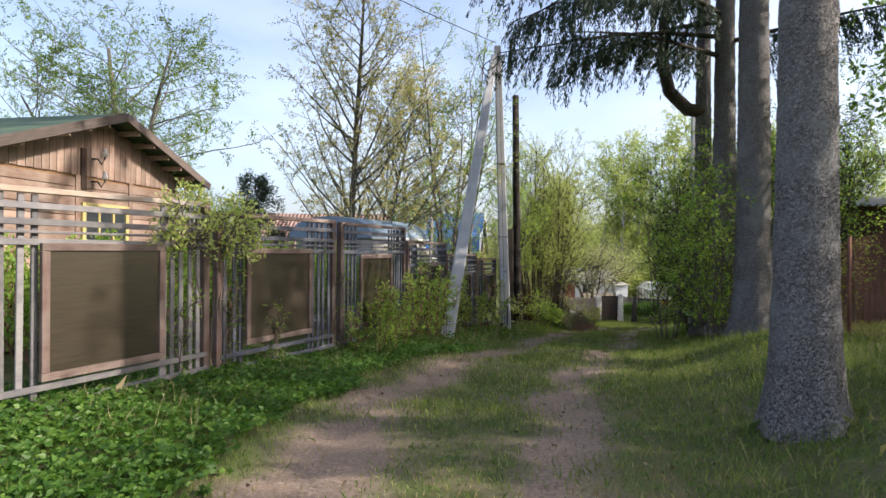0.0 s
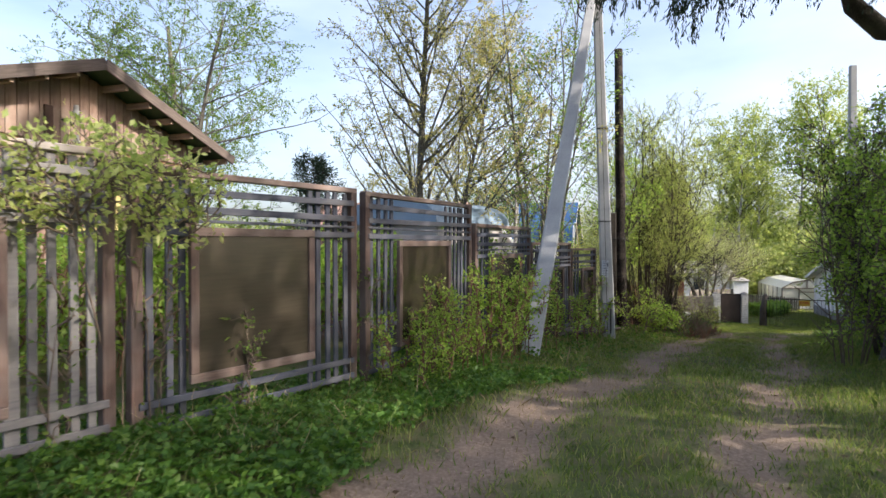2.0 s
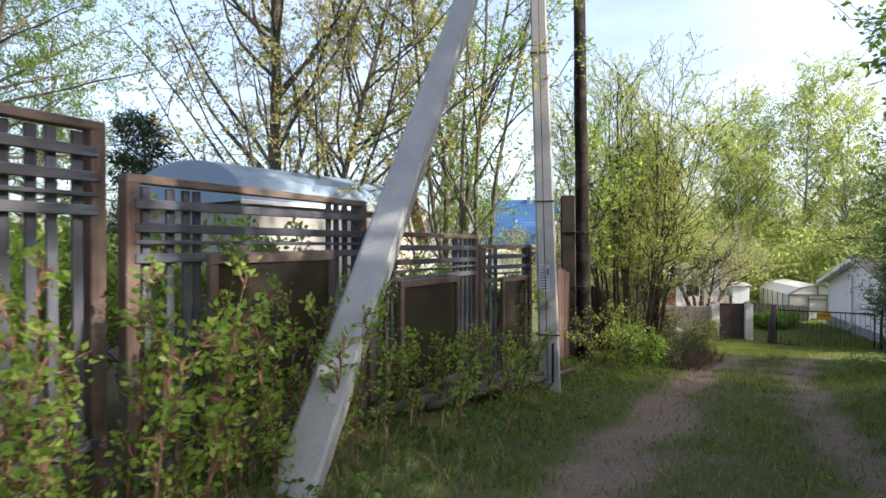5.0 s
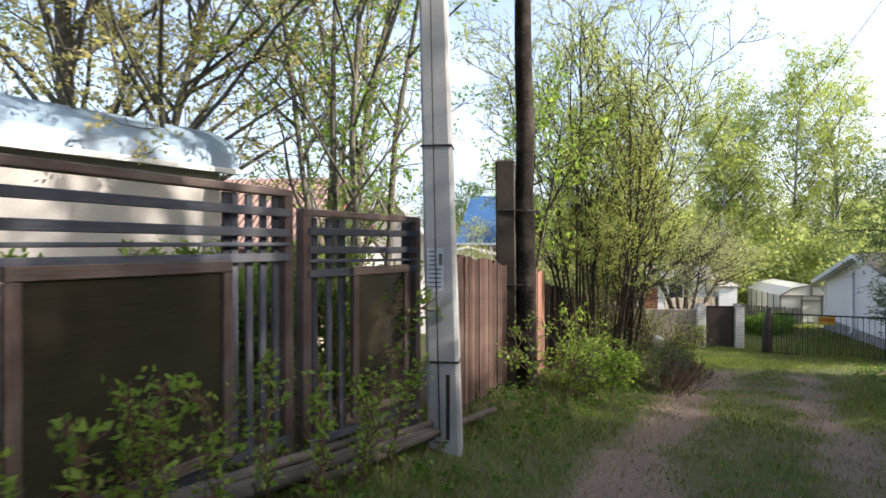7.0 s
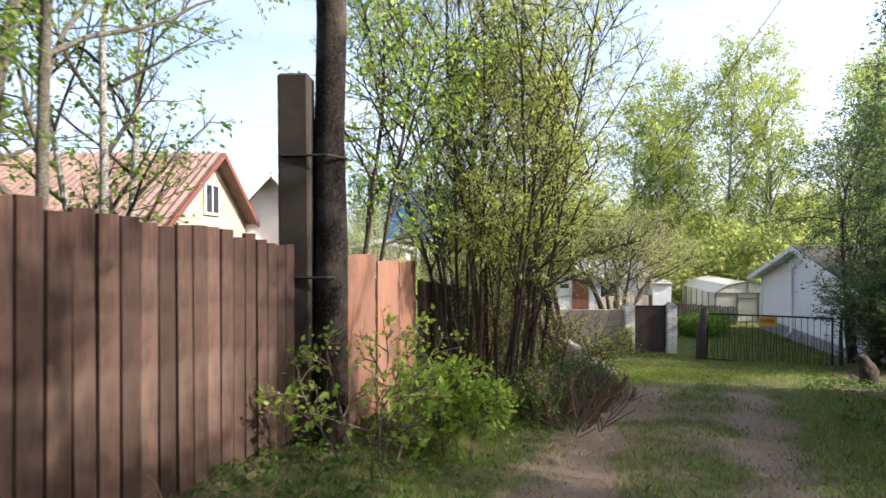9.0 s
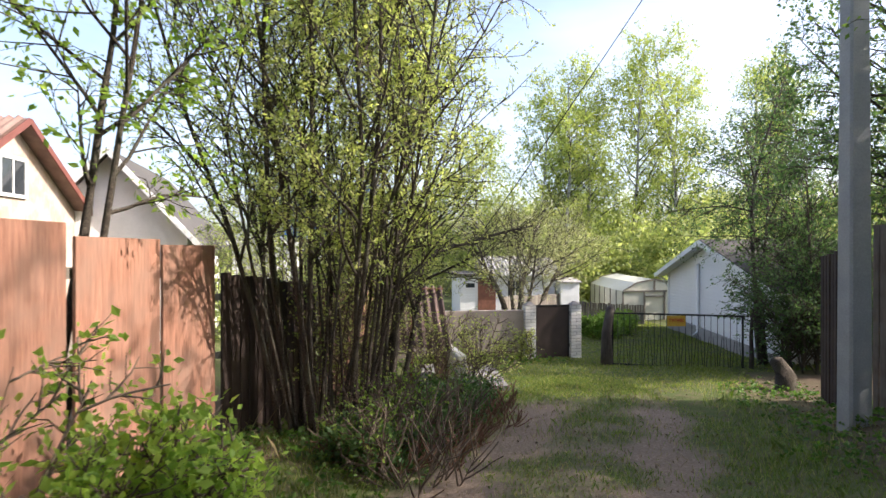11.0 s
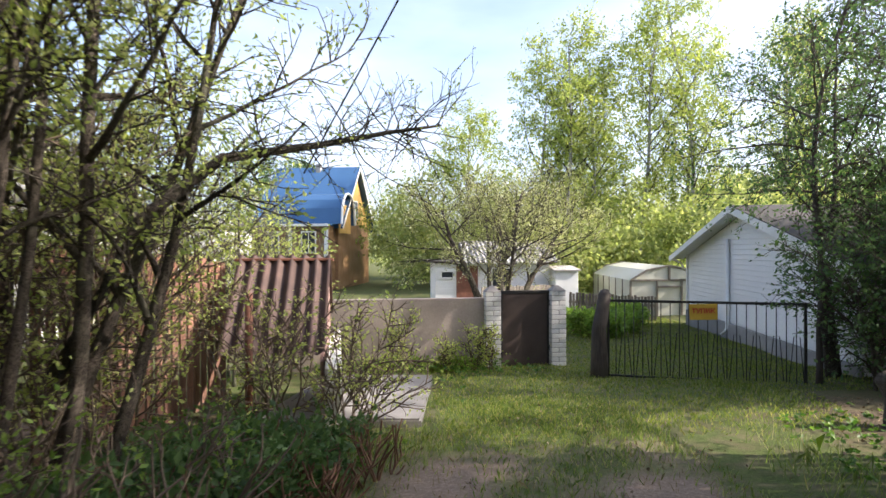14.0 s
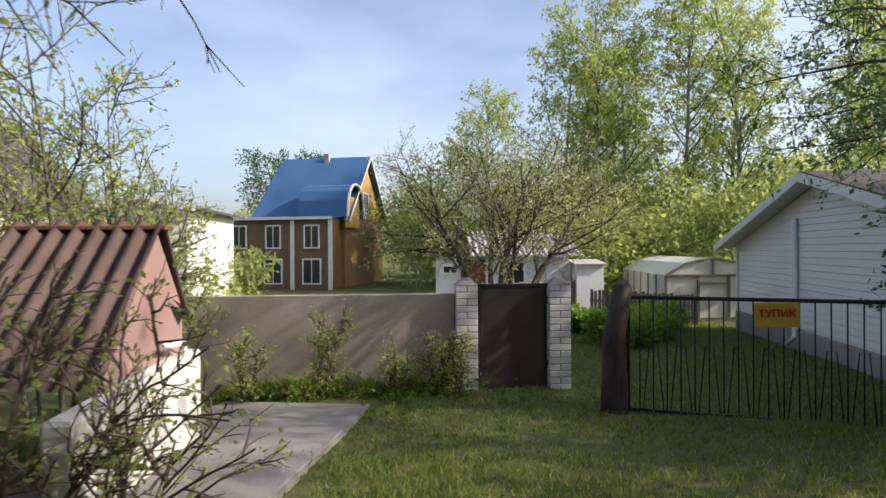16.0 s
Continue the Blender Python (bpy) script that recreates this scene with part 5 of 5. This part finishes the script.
# red-roofed house and the white gables behind it
h1, a1, b1 = gable_house("red_roof_house", "house with red waved roof sheets and white gable boards", (-3.0, 24.6), (0, 1), (-1, 0), 5.4, 6.0, -2.0, 1.2, 3.1, M["gable_tan"], M["tile"], 0.35, M["barge_red"])
window_on(h1, Vector((0, 0, 0)), a1, Vector((1, 0, 0)), 2.7, 4.0, 0.8, 0.75, M["trim_white"], 1)
part("waved_roofing", corrugated("waved_roofing", (0.35, -0.35, 3.11), (-1, 0, 0), (0, 3.05, 1.9 + 0.24), 6.7, 3.6, 0.18, 0.03, M["tile"]), h1)
h2, a2, b2 = gable_house("white_gable_house", "white gabled house with a dark roof", (-3.9, 29.5), (1, 0.15), (-0.15, 1), 3.4, 6.0, -2.1, 1.0, 2.9, M["trim_white"], M["roof_dark"], 0.4)
h3, a3, b3 = gable_house("white_block_house", "low white house with a grey roof behind bushes", (-1.0, 36.0), (1, 0.05), (-0.05, 1), 2.1, 4.0, -2.2, 0.75, 1.0, M["trim_white"], M["roof_dark"], 0.3)
window_on(h3, Vector((0, 0, 0)), a3, Vector((0.05, -1, 0)).normalized(), 0.6, 1.7, 0.5, 0.7, M["trim_white"], 0)
window_on(h3, Vector((0, 0, 0)), a3, Vector((0.05, -1, 0)).normalized(), 1.55, 1.7, 0.5, 0.7, M["trim_white"], 0)


# blue-roofed dwelling far behind the wall
def blue_house():
    ob, a, b = gable_house("blue_roof_house", "two-storey log house with steep blue metal roof and yellow gable", (2.95, 50.6), (0, 1), (-1, 0), 7.0, 4.75, -2.3, 1.4, 4.9, M["log_brown"], M["blue_roof"], 0.35, M["trim_white"], 0.05, 0.15)
    ob.matrix_world = pose(2.95, 50.6, -2.3, 0, 0, -10.9)
    out = Vector((1, 0, 0))
    V = [(0.02, 0.4, 3.7), (0.02, 6.6, 3.7), (0.02, 3.5, 6.95)]
    part("gable_boards", raw("gable_boards", V, [(0, 1, 2)], M["yellow_wood"]), ob)
    window_on(ob, Vector((0, 0, 0)), a, out, 3.5, 4.6, 0.9, 1.1, M["trim_white"], 1)
    front = Vector((0, -1, 0))
    ax = Vector((-1, 0, 0))
    for x in (1.2, 3.2, 4.3):
        window_on(ob, Vector((0, -0.0, 0)), ax, front, x, 2.9, 0.8, 1.1, M["trim_white"], 1)
        window_on(ob, Vector((0, -0.0, 0)), ax, front, x, 1.2, 0.9, 1.2, M["trim_white"], 1)
    part("porch_wall", box(5.3, 1.6, 3.5, M["log_brown"], 0.02), ob, pose(-2.8, -0.85, 1.75))
    part("porch_roof", box(5.6, 1.8, 0.08, M["blue_roof"], 0.02), ob, pose(-2.85, -0.95, 3.56, 3, 0, 0))
    part("fascia", box(5.7, 0.05, 0.14, M["trim_white"]), ob, pose(-2.85, -1.88, 3.5))
    for x in (-0.15, -2.1):
        part("corner_board", box(0.2, 0.06, 3.4, M["trim_white"]), ob, pose(x, -1.69, 1.7))
    for x in (-1.1, -3.1, -4.9):
        m = Vector((0, -1.65, 0))
        window_on(ob, m, ax, front, -x, 2.6, 0.75, 1.1, M["trim_white"], 1)
        window_on(ob, m, ax, front, -x, 0.9, 0.9, 1.2, M["trim_white"], 1)
    # dormer
    part("dormer_wall", box(0.06, 2.2, 1.6, M["yellow_wood"]), ob, pose(0.2, 0.6, 3.9))
    V, F = [], []
    n = 8
    for x in (0.4, -2.2):
        for k in range(n + 1):
            t = math.pi * k / n
            V.append((x, 0.6 - 1.35 * math.cos(t), 3.6 + 1.75 * math.sin(t) ** 0.75))
    for k in range(n):
        F.append((k, k + 1, n + 2 + k, n + 1 + k))
    part("dormer_roof", raw("dormer_roof", V, F, M["blue_roof"]), ob)
    V, F = [], []
    tube_into(V, F, [(0.42, 0.6 - 1.35 * math.cos(math.pi * k / n), 3.6 + 1.75 * math.sin(math.pi * k / n) ** 0.75) for k in range(n + 1)], [0.07] * (n + 1), 6)
    part("dormer_trim", raw("dormer_trim", V, F, M["trim_white"]), ob)
    part("chimney", box(0.3, 0.3, 0.7, M["slate"]), ob, pose(-2.2, 3.3, 7.1))


blue_house()


# garden shed with fibre-cement roof
def garden_shed():
    ob = thing("garden_shed", "small white boarded shed with grey waved roof", "shed", 7.5, 38.5, -2.3)
    part("wall", box(4.0, 3.0, 1.72, M["trim_white"], 0.01), ob, pose(2.0, 1.5, 0.86))
    for k in range(14):
        part("board", box(4.02, 0.02, 0.11, M["siding"], 0.004), ob, pose(2.0, -0.012, 0.1 + 0.12 * k))
    part("roof", corrugated("roof", (-0.2 + 1.2, -0.35, 1.76), (1, 0, 0), (0, 2.0, 0.75), 3.3, 2.2, 0.16, 0.028, M["slate"]), ob)
    part("roof_back", corrugated("roof_back", (1.0, 3.4, 1.76), (1, 0, 0), (0, -1.9, 0.75), 3.3, 2.05, 0.16, 0.028, M["slate"]), ob)
    part("flat_roof", box(1.3, 3.4, 0.06, M["roof_dark"]), ob, pose(0.35, 1.5, 1.80))
    part("door", box(0.75, 0.04, 1.6, M["rust"]), ob, pose(1.1, -0.03, 0.85), "red-brown door")
    window_on(ob, Vector((0, 0, 0)), Vector((1, 0, 0)), Vector((0, -1, 0)), 2.3, 1.2, 0.7, 0.75, M["trim_white"], 1)
    window_on(ob, Vector((0, 0, 0)), Vector((1, 0, 0)), Vector((0, -1, 0)), 0.4, 1.35, 0.45, 0.25, M["trim_white"], 0)
    ob2 = thing("outhouse", "narrow white boarded outhouse beside the shed", "shed", 11.6, 38.0, -2.3)
    part("wall", box(0.8, 0.9, 1.5, M["trim_white"], 0.01), ob2, pose(0.4, 0.45, 0.75))
    part("roof", box(0.95, 1.1, 0.05, M["slate"]), ob2, pose(0.4, 0.45, 1.55, 6, 0, 0))


garden_shed()


# white sided house beyond the gate
def white_house():
    c = Vector((13.95, 33.5, 0))
    way = Vector((-0.19, -1, 0)).normalized()
    L, foot = 7.4, -2.15
    ob = thing("white_house", "white sided house with grey foundation and dark low roof", "house", c.x, c.y, foot, heading((0, 0), way))
    D = 6.0
    def top_at(x):
        return 1.92 + 0.95 * (1 - abs(x - L / 2) / (L / 2))
    V = [(0, 0, 0), (L, 0, 0), (L, 0, 1.92), (L / 2, 0, 2.87), (0, 0, 1.92)]
    V += [(x, D, z) for x, _, z in V]
    F = [(0, 1, 2, 3, 4), (9, 8, 7, 6, 5), (1, 0, 5, 6), (2, 1, 6, 7), (0, 4, 9, 5)]
    part("wall", raw("wall", V, F, M["siding"]), ob)
    z = 0.50
    k = 0
    while z < 2.8:
        z1 = z + 0.10
        if z1 < 1.92:
            x0, x1 = 0.0, L
        else:
            e = (z1 - 1.92) / 0.95 * (L / 2)
            x0, x1 = e, L - e
        if x1 - x0 > 0.3:
            part("siding_board", box(x1 - x0, 0.016, 0.098, M["siding"], 0.005), ob, pose((x0 + x1) / 2, -0.012, z + 0.05, -5, 0, 0))
        z += 0.105
    part("foundation", box(L + 0.04, 0.08, 0.62, M["found"], 0.01), ob, pose(L / 2, -0.03, 0.15), "grey foundation band")
    for s in (0, 1):
        e = Vector((-0.45 if s == 0 else L + 0.45, -0.35, 1.92 - 0.09))
        t = Vector((L / 2, -0.35, 2.92))
        V = [tuple(e), tuple(t), (t.x, D, t.z), (e.x, D, e.z)]
        V += [(x, y, z + 0.06) for x, y, z in V]
        F = [(0, 1, 2, 3), (7, 6, 5, 4), (0, 4, 5, 1), (1, 5, 6, 2), (2, 6, 7, 3), (3, 7, 4, 0)]
        part("roof", raw("roof", V, F, M["roof_dark"]), ob)
        me, m = between(e + Vector((0, -0.015, -0.03)), t + Vector((0, -0.015, -0.03)), 0.03, 0.14, M["trim_white"])
        part("bargeboard", me, ob, m)
        me, m = between(e + Vector((0, 0.17, -0.03)), t + Vector((0, 0.17, -0.03)), 0.34, 0.02, M["trim_white"])
        part("soffit", me, ob, m)
    part("corner_trim", box(0.09, 0.09, 1.5, M["trim_white"]), ob, pose(0.02, -0.01, 1.2))
    part("drain_pipe", tube("drain_pipe", [(2.85, -0.07, 2.3), (2.85, -0.07, 0.35), (2.85, -0.2, 0.2)], 0.045, M["trim_white"], 10), ob)
    part("gutter", tube("gutter", [(-0.45, -0.3, 1.8), (-0.3, -0.1, 1.7), (-0.1, -0.06, 1.5)], 0.03, M["trim_white"], 8), ob)
    return ob


white_house()


# greenhouse
def greenhouse():
    ob = thing("greenhouse", "old film-covered greenhouse on a wooden frame", "greenhouse", 13.4, 36.0, -2.35, 0)
    W, L = 2.5, 5.0
    prof = [(0, 0), (0, 1.30), (0.55, 1.62), (W / 2, 1.75), (W - 0.55, 1.62), (W, 1.30), (W, 0)]
    sk = 0.12
    V = [(x + sk * y, y, z) for y in (0, L) for x, z in prof]
    n = len(prof)
    F = [tuple(range(n))[::-1], tuple(range(n, 2 * n))] + [(k, k + 1, n + k + 1, n + k) for k in range(n - 1)]
    part("cover", raw("cover", V, F, M["film"]), ob)
    for y in (0.0, L):
        for (x0, z0), (x1, z1) in zip(prof, prof[1:]):
            me, m = between((x0 + sk * y, y - 0.02, z0), (x1 + sk * y, y - 0.02, z1), 0.04, 0.06, M["old_grey_wood"])
            part("frame", me, ob, m)
    for a, b in (((0, 1.3), (W, 1.3)), ((W / 2, 1.3), (W / 2, 1.72)), ((W / 2 - 0.4, 0), (W / 2 - 0.4, 1.3)), ((W / 2 + 0.4, 0), (W / 2 + 0.4, 1.3)), ((W / 2 - 0.4, 1.1), (W / 2 + 0.4, 1.1))):
        me, m = between((a[0], -0.03, a[1]), (b[0], -0.03, b[1]), 0.04, 0.06, M["old_grey_wood"])
        part("frame", me, ob, m)
    for k in range(1, 6):
        y = L * k / 6
        me, m = between((sk * y - 0.01, y, 0), (sk * y - 0.01, y, 1.3), 0.03, 0.04, M["old_grey_wood"])
        part("rib", me, ob, m)
    return ob


greenhouse()
low = board_fence((11.2, 35.2), (13.6, 34.6), -1.35, -1.45, 0.0, 0.09, M["old_grey_wood"], "picket_fence", "low grey picket fence in front of the greenhouse", 15, 0.02)
back = board_fence((8.8, 36.5), (12.2, 38.5), -1.25, -1.3, 0.0, 0.12, M["old_grey_wood"], "plank_fence", "weathered plank fence at the back of the lawn", 16, 0.01)


# ---- wall, brick piers and door ----
ob = thing("plaster_wall", "brown-grey plastered garden wall with flat top", "wall", 4.3, 28.0, -2.05, heading((4.3, 28.0), (7.59, 28.15)))
L = math.dist((4.3, 28.0), (7.59, 28.15))
part("wall_body", box(L, 0.12, 1.35, M["plaster"], 0.008), ob, pose(L / 2, 0.06, 0.52))


def pier(x, y, top):
    ob = thing("brick_pier", "white brick gate pier with a pointed mortar cap", "pier", x, y, top - 1.42, 4, "gate piers")
    part("core", box(0.235, 0.235, 1.42, M["mortar"], 0.003), ob, pose(0, 0, 0.71))
    n = 18
    h = 1.40 / n
    for c in range(n):
        z = 0.01 + (c + 0.5) * h
        if c % 2 == 0:
            for s in (-1, 1):
                part("brick", box(0.25, 0.12, h - 0.011, M["brick_white"], 0.004), ob, pose(0, s * 0.066, z))
        else:
            for s in (-1, 1):
                part("brick", box(0.12, 0.25, h - 0.011, M["brick_white"], 0.004), ob, pose(s * 0.066, 0, z))
    V = [(-0.13, -0.13, 1.41), (0.13, -0.13, 1.41), (0.13, 0.13, 1.41), (-0.13, 0.13, 1.41), (0.03, -0.03, 1.50), (0.03, 0.03, 1.50), (-0.03, 0.03, 1.50), (-0.03, -0.03, 1.50)]
    F = [(3, 2, 1, 0), (0, 1, 4, 7), (1, 2, 5, 4), (2, 3, 6, 5), (3, 0, 7, 6), (4, 5, 6, 7)]
    part("cap", raw("cap", V, F, M["slab"]), ob)


pier(7.72, 28.15, -0.74)
pier(8.82, 28.2, -0.74)
ob = thing("garden_door", "closed dark brown sheet-metal garden door between brick piers", "door", 7.86, 28.16, -2.04, 3)
part("leaf", box(0.83, 0.035, 1.25, M["door_metal"], 0.004), ob, pose(0.415, 0, 0.64))
part("top_bar", box(0.86, 0.045, 0.05, M["iron"]), ob, pose(0.415, -0.004, 1.275))
for x in (0.02, 0.81):
    part("edge_bar", box(0.03, 0.045, 1.24, M["iron"]), ob, pose(x, -0.006, 0.63))
for z in (0.3, 1.05):
    part("hinge", tube("hinge", [(0, 0, 0), (0, 0, 0.09)], 0.012, M["iron"], 8), ob, pose(0.84, -0.03, z))


# ---- iron gate ----
def iron_gate(p0, p1, top, bottom):
    L, H = math.dist(p0, p1), top - bottom
    ob = thing("iron_gate", "black welded iron bar gate with looped lower bars, closed", "gate", *p0, bottom, heading(p0, p1))
    part("top_rail", box(L, 0.035, 0.035, M["iron"]), ob, pose(L / 2, 0, H))
    part("bottom_rail", box(L, 0.03, 0.03, M["iron"]), ob, pose(L / 2, 0, 0.02))
    for x in (0.015, L - 0.015):
        part("stile", box(0.035, 0.035, H, M["iron"]), ob, pose(x, 0, H / 2))
    n = 21
    bar = tube("bar", [(0, 0, 0.02), (0, 0, H)], 0.0065, M["iron"], 6)
    for k in range(1, n):
        part("bar", bar, ob, pose(L * k / n, 0, 0))
    w = L / n
    loop = tube("loop", [(-0.75 * w, 0, 0.03), (-0.3 * w, -0.012, 0.6 * H), (0.3 * w, -0.012, 0.6 * H), (0.75 * w, 0, 0.03)], 0.0055, M["iron"], 6)
    for k in range(2, n, 2):
        part("loop_bar", loop, ob, pose(L * k / n, 0, 0))
    return ob, L, H


gate, GL, GH = iron_gate((9.2, 26.9), (11.62, 26.05), -0.80, -1.90)
part("latch", tube("latch", [(0, 0, 0), (0, -0.05, -0.03), (0.08, -0.06, -0.03)], 0.02, M["iron"], 8), gate, pose(GL * 0.79, -0.02, 0.02))
sgn = thing("gate_sign", "yellow painted sign with red capital letters on the gate", "sign", 0, 0, 0)
gw = heading((9.2, 26.9), (11.62, 26.05))
sgn.matrix_world = Matrix.Translation((9.2, 26.9, 0)) @ pose(0, 0, 0, 0, 0, gw) @ pose(GL * 0.5, -0.03, -0.93, 0, -2, 0)
part("plate", box(0.36, 0.008, 0.22, M["sign"], 0.003), sgn)
cu = bpy.data.curves.new("letters", "FONT")
cu.body, cu.size, cu.extrude, cu.align_x, cu.align_y, cu.offset = "ТУПИК", 0.088, 0.002, "CENTER", "CENTER", 0.003
tmp = bpy.data.objects.new("letters", cu)
lm = bpy.data.meshes.new_from_object(tmp)
lm.materials.clear()
lm.materials.append(M["red_paint"])
bpy.data.objects.remove(tmp)
part("letters", lm, sgn, pose(0, -0.008, 0.01, 90, 0, 0))


def old_post(x, y, h, r, lean, label, mat="old_post"):
    ob = thing("gate_post", label, "post", x, y, gz(x, y))
    part("shaft", tube("shaft", [(0, 0, -0.2), (0.01, 0, 0.25), (0.0, 0, 0.55 * h), (lean, 0, 0.96 * h), (lean, 0.02, h)], [r * 1.25, r * 1.15, r * 0.95, r * 0.8, r * 0.5], M[mat], 9), ob)


M["old_post"] = wood("charred_old_post", (0.02, 0.016, 0.014), (0.06, 0.048, 0.04), "z", 0.85, (0.075, 0.063, 0.055))
old_post(9.06, 26.85, 1.25, 0.11, 0.09, "thick dark weathered wooden gate post beside the gate")
old_post(11.75, 26.0, 1.2, 0.038, 0.03, "thin dark wooden gate post at the free end")
old_post(10.75, 23.7, 0.5, 0.13, -0.16, "dark leaning old stump at the foot of the tree", "bark_dark")


# ---- corrugated shelter and slab ----
def shelter():
    p0, p1 = (4.42, 24.6), (5.45, 24.66)
    ob = thing("rusty_shelter", "low shelter with steep rusty corrugated roof and pink end wall", "shed", *p0, -1.75, heading(p0, p1))
    L = math.dist(p0, p1)
    e, r, D = 0.68, 1.58, 0.95
    part("roof", corrugated("roof", (0, -0.1, e), (1, 0, 0), (0, D, r - e), L, 1.38, 0.14, 0.03, M["rust_sheet"]), ob, None, "rusty corrugated roof sheet")
    V = [(L - 0.03, 0, e - 0.1), (L - 0.03, D - 0.1, r - 0.04), (L - 0.03, D + 0.35, r - 0.6), (L - 0.03, D + 0.35, 0), (L - 0.03, 0.2, 0)]
    V += [(x - 0.03, y, z) for x, y, z in V]
    n = 5
    F = [tuple(range(n)), tuple(range(2 * n - 1, n - 1, -1))] + [(k, n + k, n + (k + 1) % n, (k + 1) % n) for k in range(n)]
    part("end_wall", raw("end_wall", V, F, M["pink_sheet"]), ob, None, "faded pink sheet end wall")
    part("ridge_cap", box(L + 0.06, 0.14, 0.03, M["rust"]), ob, pose(L / 2, D - 0.05, r + 0.01))
    part("back_roof", box(L, 0.03, 0.8, M["rust_sheet"]), ob, pose(L / 2, D + 0.18, r - 0.32, 32, 0, 0))
    part("post", tube("post", [(0.35, -0.35, -0.1), (0.35, -0.33, 1.3)], 0.035, M["rust"], 10), ob, None, "red pipe post")
    me, m = between((L + 0.10, -0.6, 0.17), (L + 0.02, 1.35, 0.17), 0.15, 0.95, M["white_plinth"], 0.02)
    part("plinth", me, ob, m, "whitewashed plinth")
    # dark patch set on the end wall in place of a torn hole
    V = [(L + 0.005, 1.0, 1.08), (L + 0.005, 1.34, 0.95), (L + 0.06, 1.2, 0.90), (L + 0.03, 1.1, 0.99)]
    part("torn_flap", raw("torn_flap", V, [(0, 3, 2, 1), (1, 2, 3, 0)], M["iron"]), ob, None, "dark patch standing in for a torn hole")
    part("spout", tube("spout", [(L + 0.06, 0.72, 0.77), (L + 0.08, 1.02, 0.74), (L + 0.08, 1.04, 0.70), (L + 0.08, 1.04, 0.46)], 0.022, M["trim_white"], 8), ob, None, "short white drain spout")

shelter()
ob = thing("concrete_slab", "flat grey concrete slab at the edge of the grass", "slab", 5.75, 25.85, -1.86, 0)
bm = bmesh.new()
bmesh.ops.create_cube(bm, size=1.0)
bmesh.ops.scale(bm, vec=(1.6, 3.1, 0.16), verts=bm.verts)
bmesh.ops.bevel(bm, geom=list(bm.edges), offset=0.02, segments=2, affect="EDGES")
me = bpy.data.meshes.new("slab_body")
bm.to_mesh(me)
bm.free()
me.materials.append(M["slab"])
part("slab_body", me, ob, pose(0, 0, 0, -5.0, 0, -6))


# ---- right side: stake fence, wire fence, dark shed ----
stake = board_fence((9.95, 21.2), (9.6, 17.6), 0.85, 0.95, 0.0, 0.105, M["stake_wood"], "stake_fence", "tall grey stake fence along the leafy bank", 25, 0.02, 0.03)
board_fence((10.6, 22.75), (10.08, 21.4), 0.45, 0.65, 0.0, 0.11, M["board_shaded"], "stake_fence", "weathered stake fence under the trees by the gate, darkened for shade", 26, 0.022, 0.03)
ob = thing("red_shed", "dark red boarded shed with waved roof beyond the wire fence", "shed", 8.9, 12.2, gz(9, 12))
for k in range(30):
    part("board", box(0.125, 0.03, 2.6, M["board_red"], 0.003), ob, pose(0.07 + 0.132 * k, 0, 1.3))
part("side_wall", box(0.05, 3.0, 2.5, M["old_grey_wood"]), ob, pose(0, 1.5, 1.25))
part("roof", corrugated("roof", (-0.4, -0.4, 2.55), (1, 0, 0), (0, 3.6, 0.5), 4.8, 3.7, 0.16, 0.025, M["slate"]), ob)


def wire_fence(p0, p1, h):
    L = math.dist(p0, p1)
    ob = thing("wire_fence", "old rusty chain-link fence on thin iron posts", "fence", *p0, gz(*p0), heading(p0, p1))
    drop = gz(*p1) - gz(*p0)
    V, F = [], []
    s = 0.06
    for d in (1, -1):
        k = -int(h / s)
        while k * s < L + h:
            x0 = k * s
            pts = []
            for f in (0, 1):
                x = x0 + d * h * f
                pts.append((x, h * f))
            (xa, za), (xb, zb) = pts
            lo, hi = 0.0, 1.0
            if xb != xa:
                t0, t1 = sorted(((0 - xa) / (xb - xa), (L - xa) / (xb - xa)))
                lo, hi = max(lo, t0), min(hi, t1)
            if hi > lo:
                q = [(xa + (xb - xa) * t, 0.002 * d, za + (zb - za) * t + drop * (xa + (xb - xa) * t) / L) for t in (lo, hi)]
                tube_into(V, F, q, [0.0016] * 2, 3, False)
            k += 1
    part("mesh", raw("mesh", V, F, M["rust"]), ob)
    n = max(1, int(L / 2.2))
    for k in range(n + 1):
        part("post", tube("post", [(L * k / n, 0.03, -0.2 + drop * k / n), (L * k / n, 0.03, h + 0.05 + drop * k / n)], 0.025, M["rust"], 8), ob)


wire_fence((3.3, 2.2), (7.0, 10.5), 1.5)


# poles and planks lying along the foot of the lattice fence
rp = random.Random(77)
for k in range(7):
    y0 = 11.2 + 0.35 * k
    y1 = y0 + rp.uniform(2.2, 3.0)
    x0, x1 = float(fence_x(y0)) + 0.12 + 0.05 * k, float(fence_x(y1)) + 0.10 + rp.uniform(0, 0.3)
    z0, z1 = gz(x0, y0) + 0.06 + 0.03 * (k % 3), gz(x1, y1) + 0.08 + 0.04 * (k % 4)
    tagged(new("lying_pole", tube("lying_pole", [(x0, y0, z0), ((x0 + x1) / 2, (y0 + y1) / 2, (z0 + z1) / 2 + 0.01), (x1, y1, z1)], [0.035, 0.032, 0.026], M["stake_wood"], 8)),
           "old grey wooden pole lying along the fence foot", "pole", "poles lying along the fence")
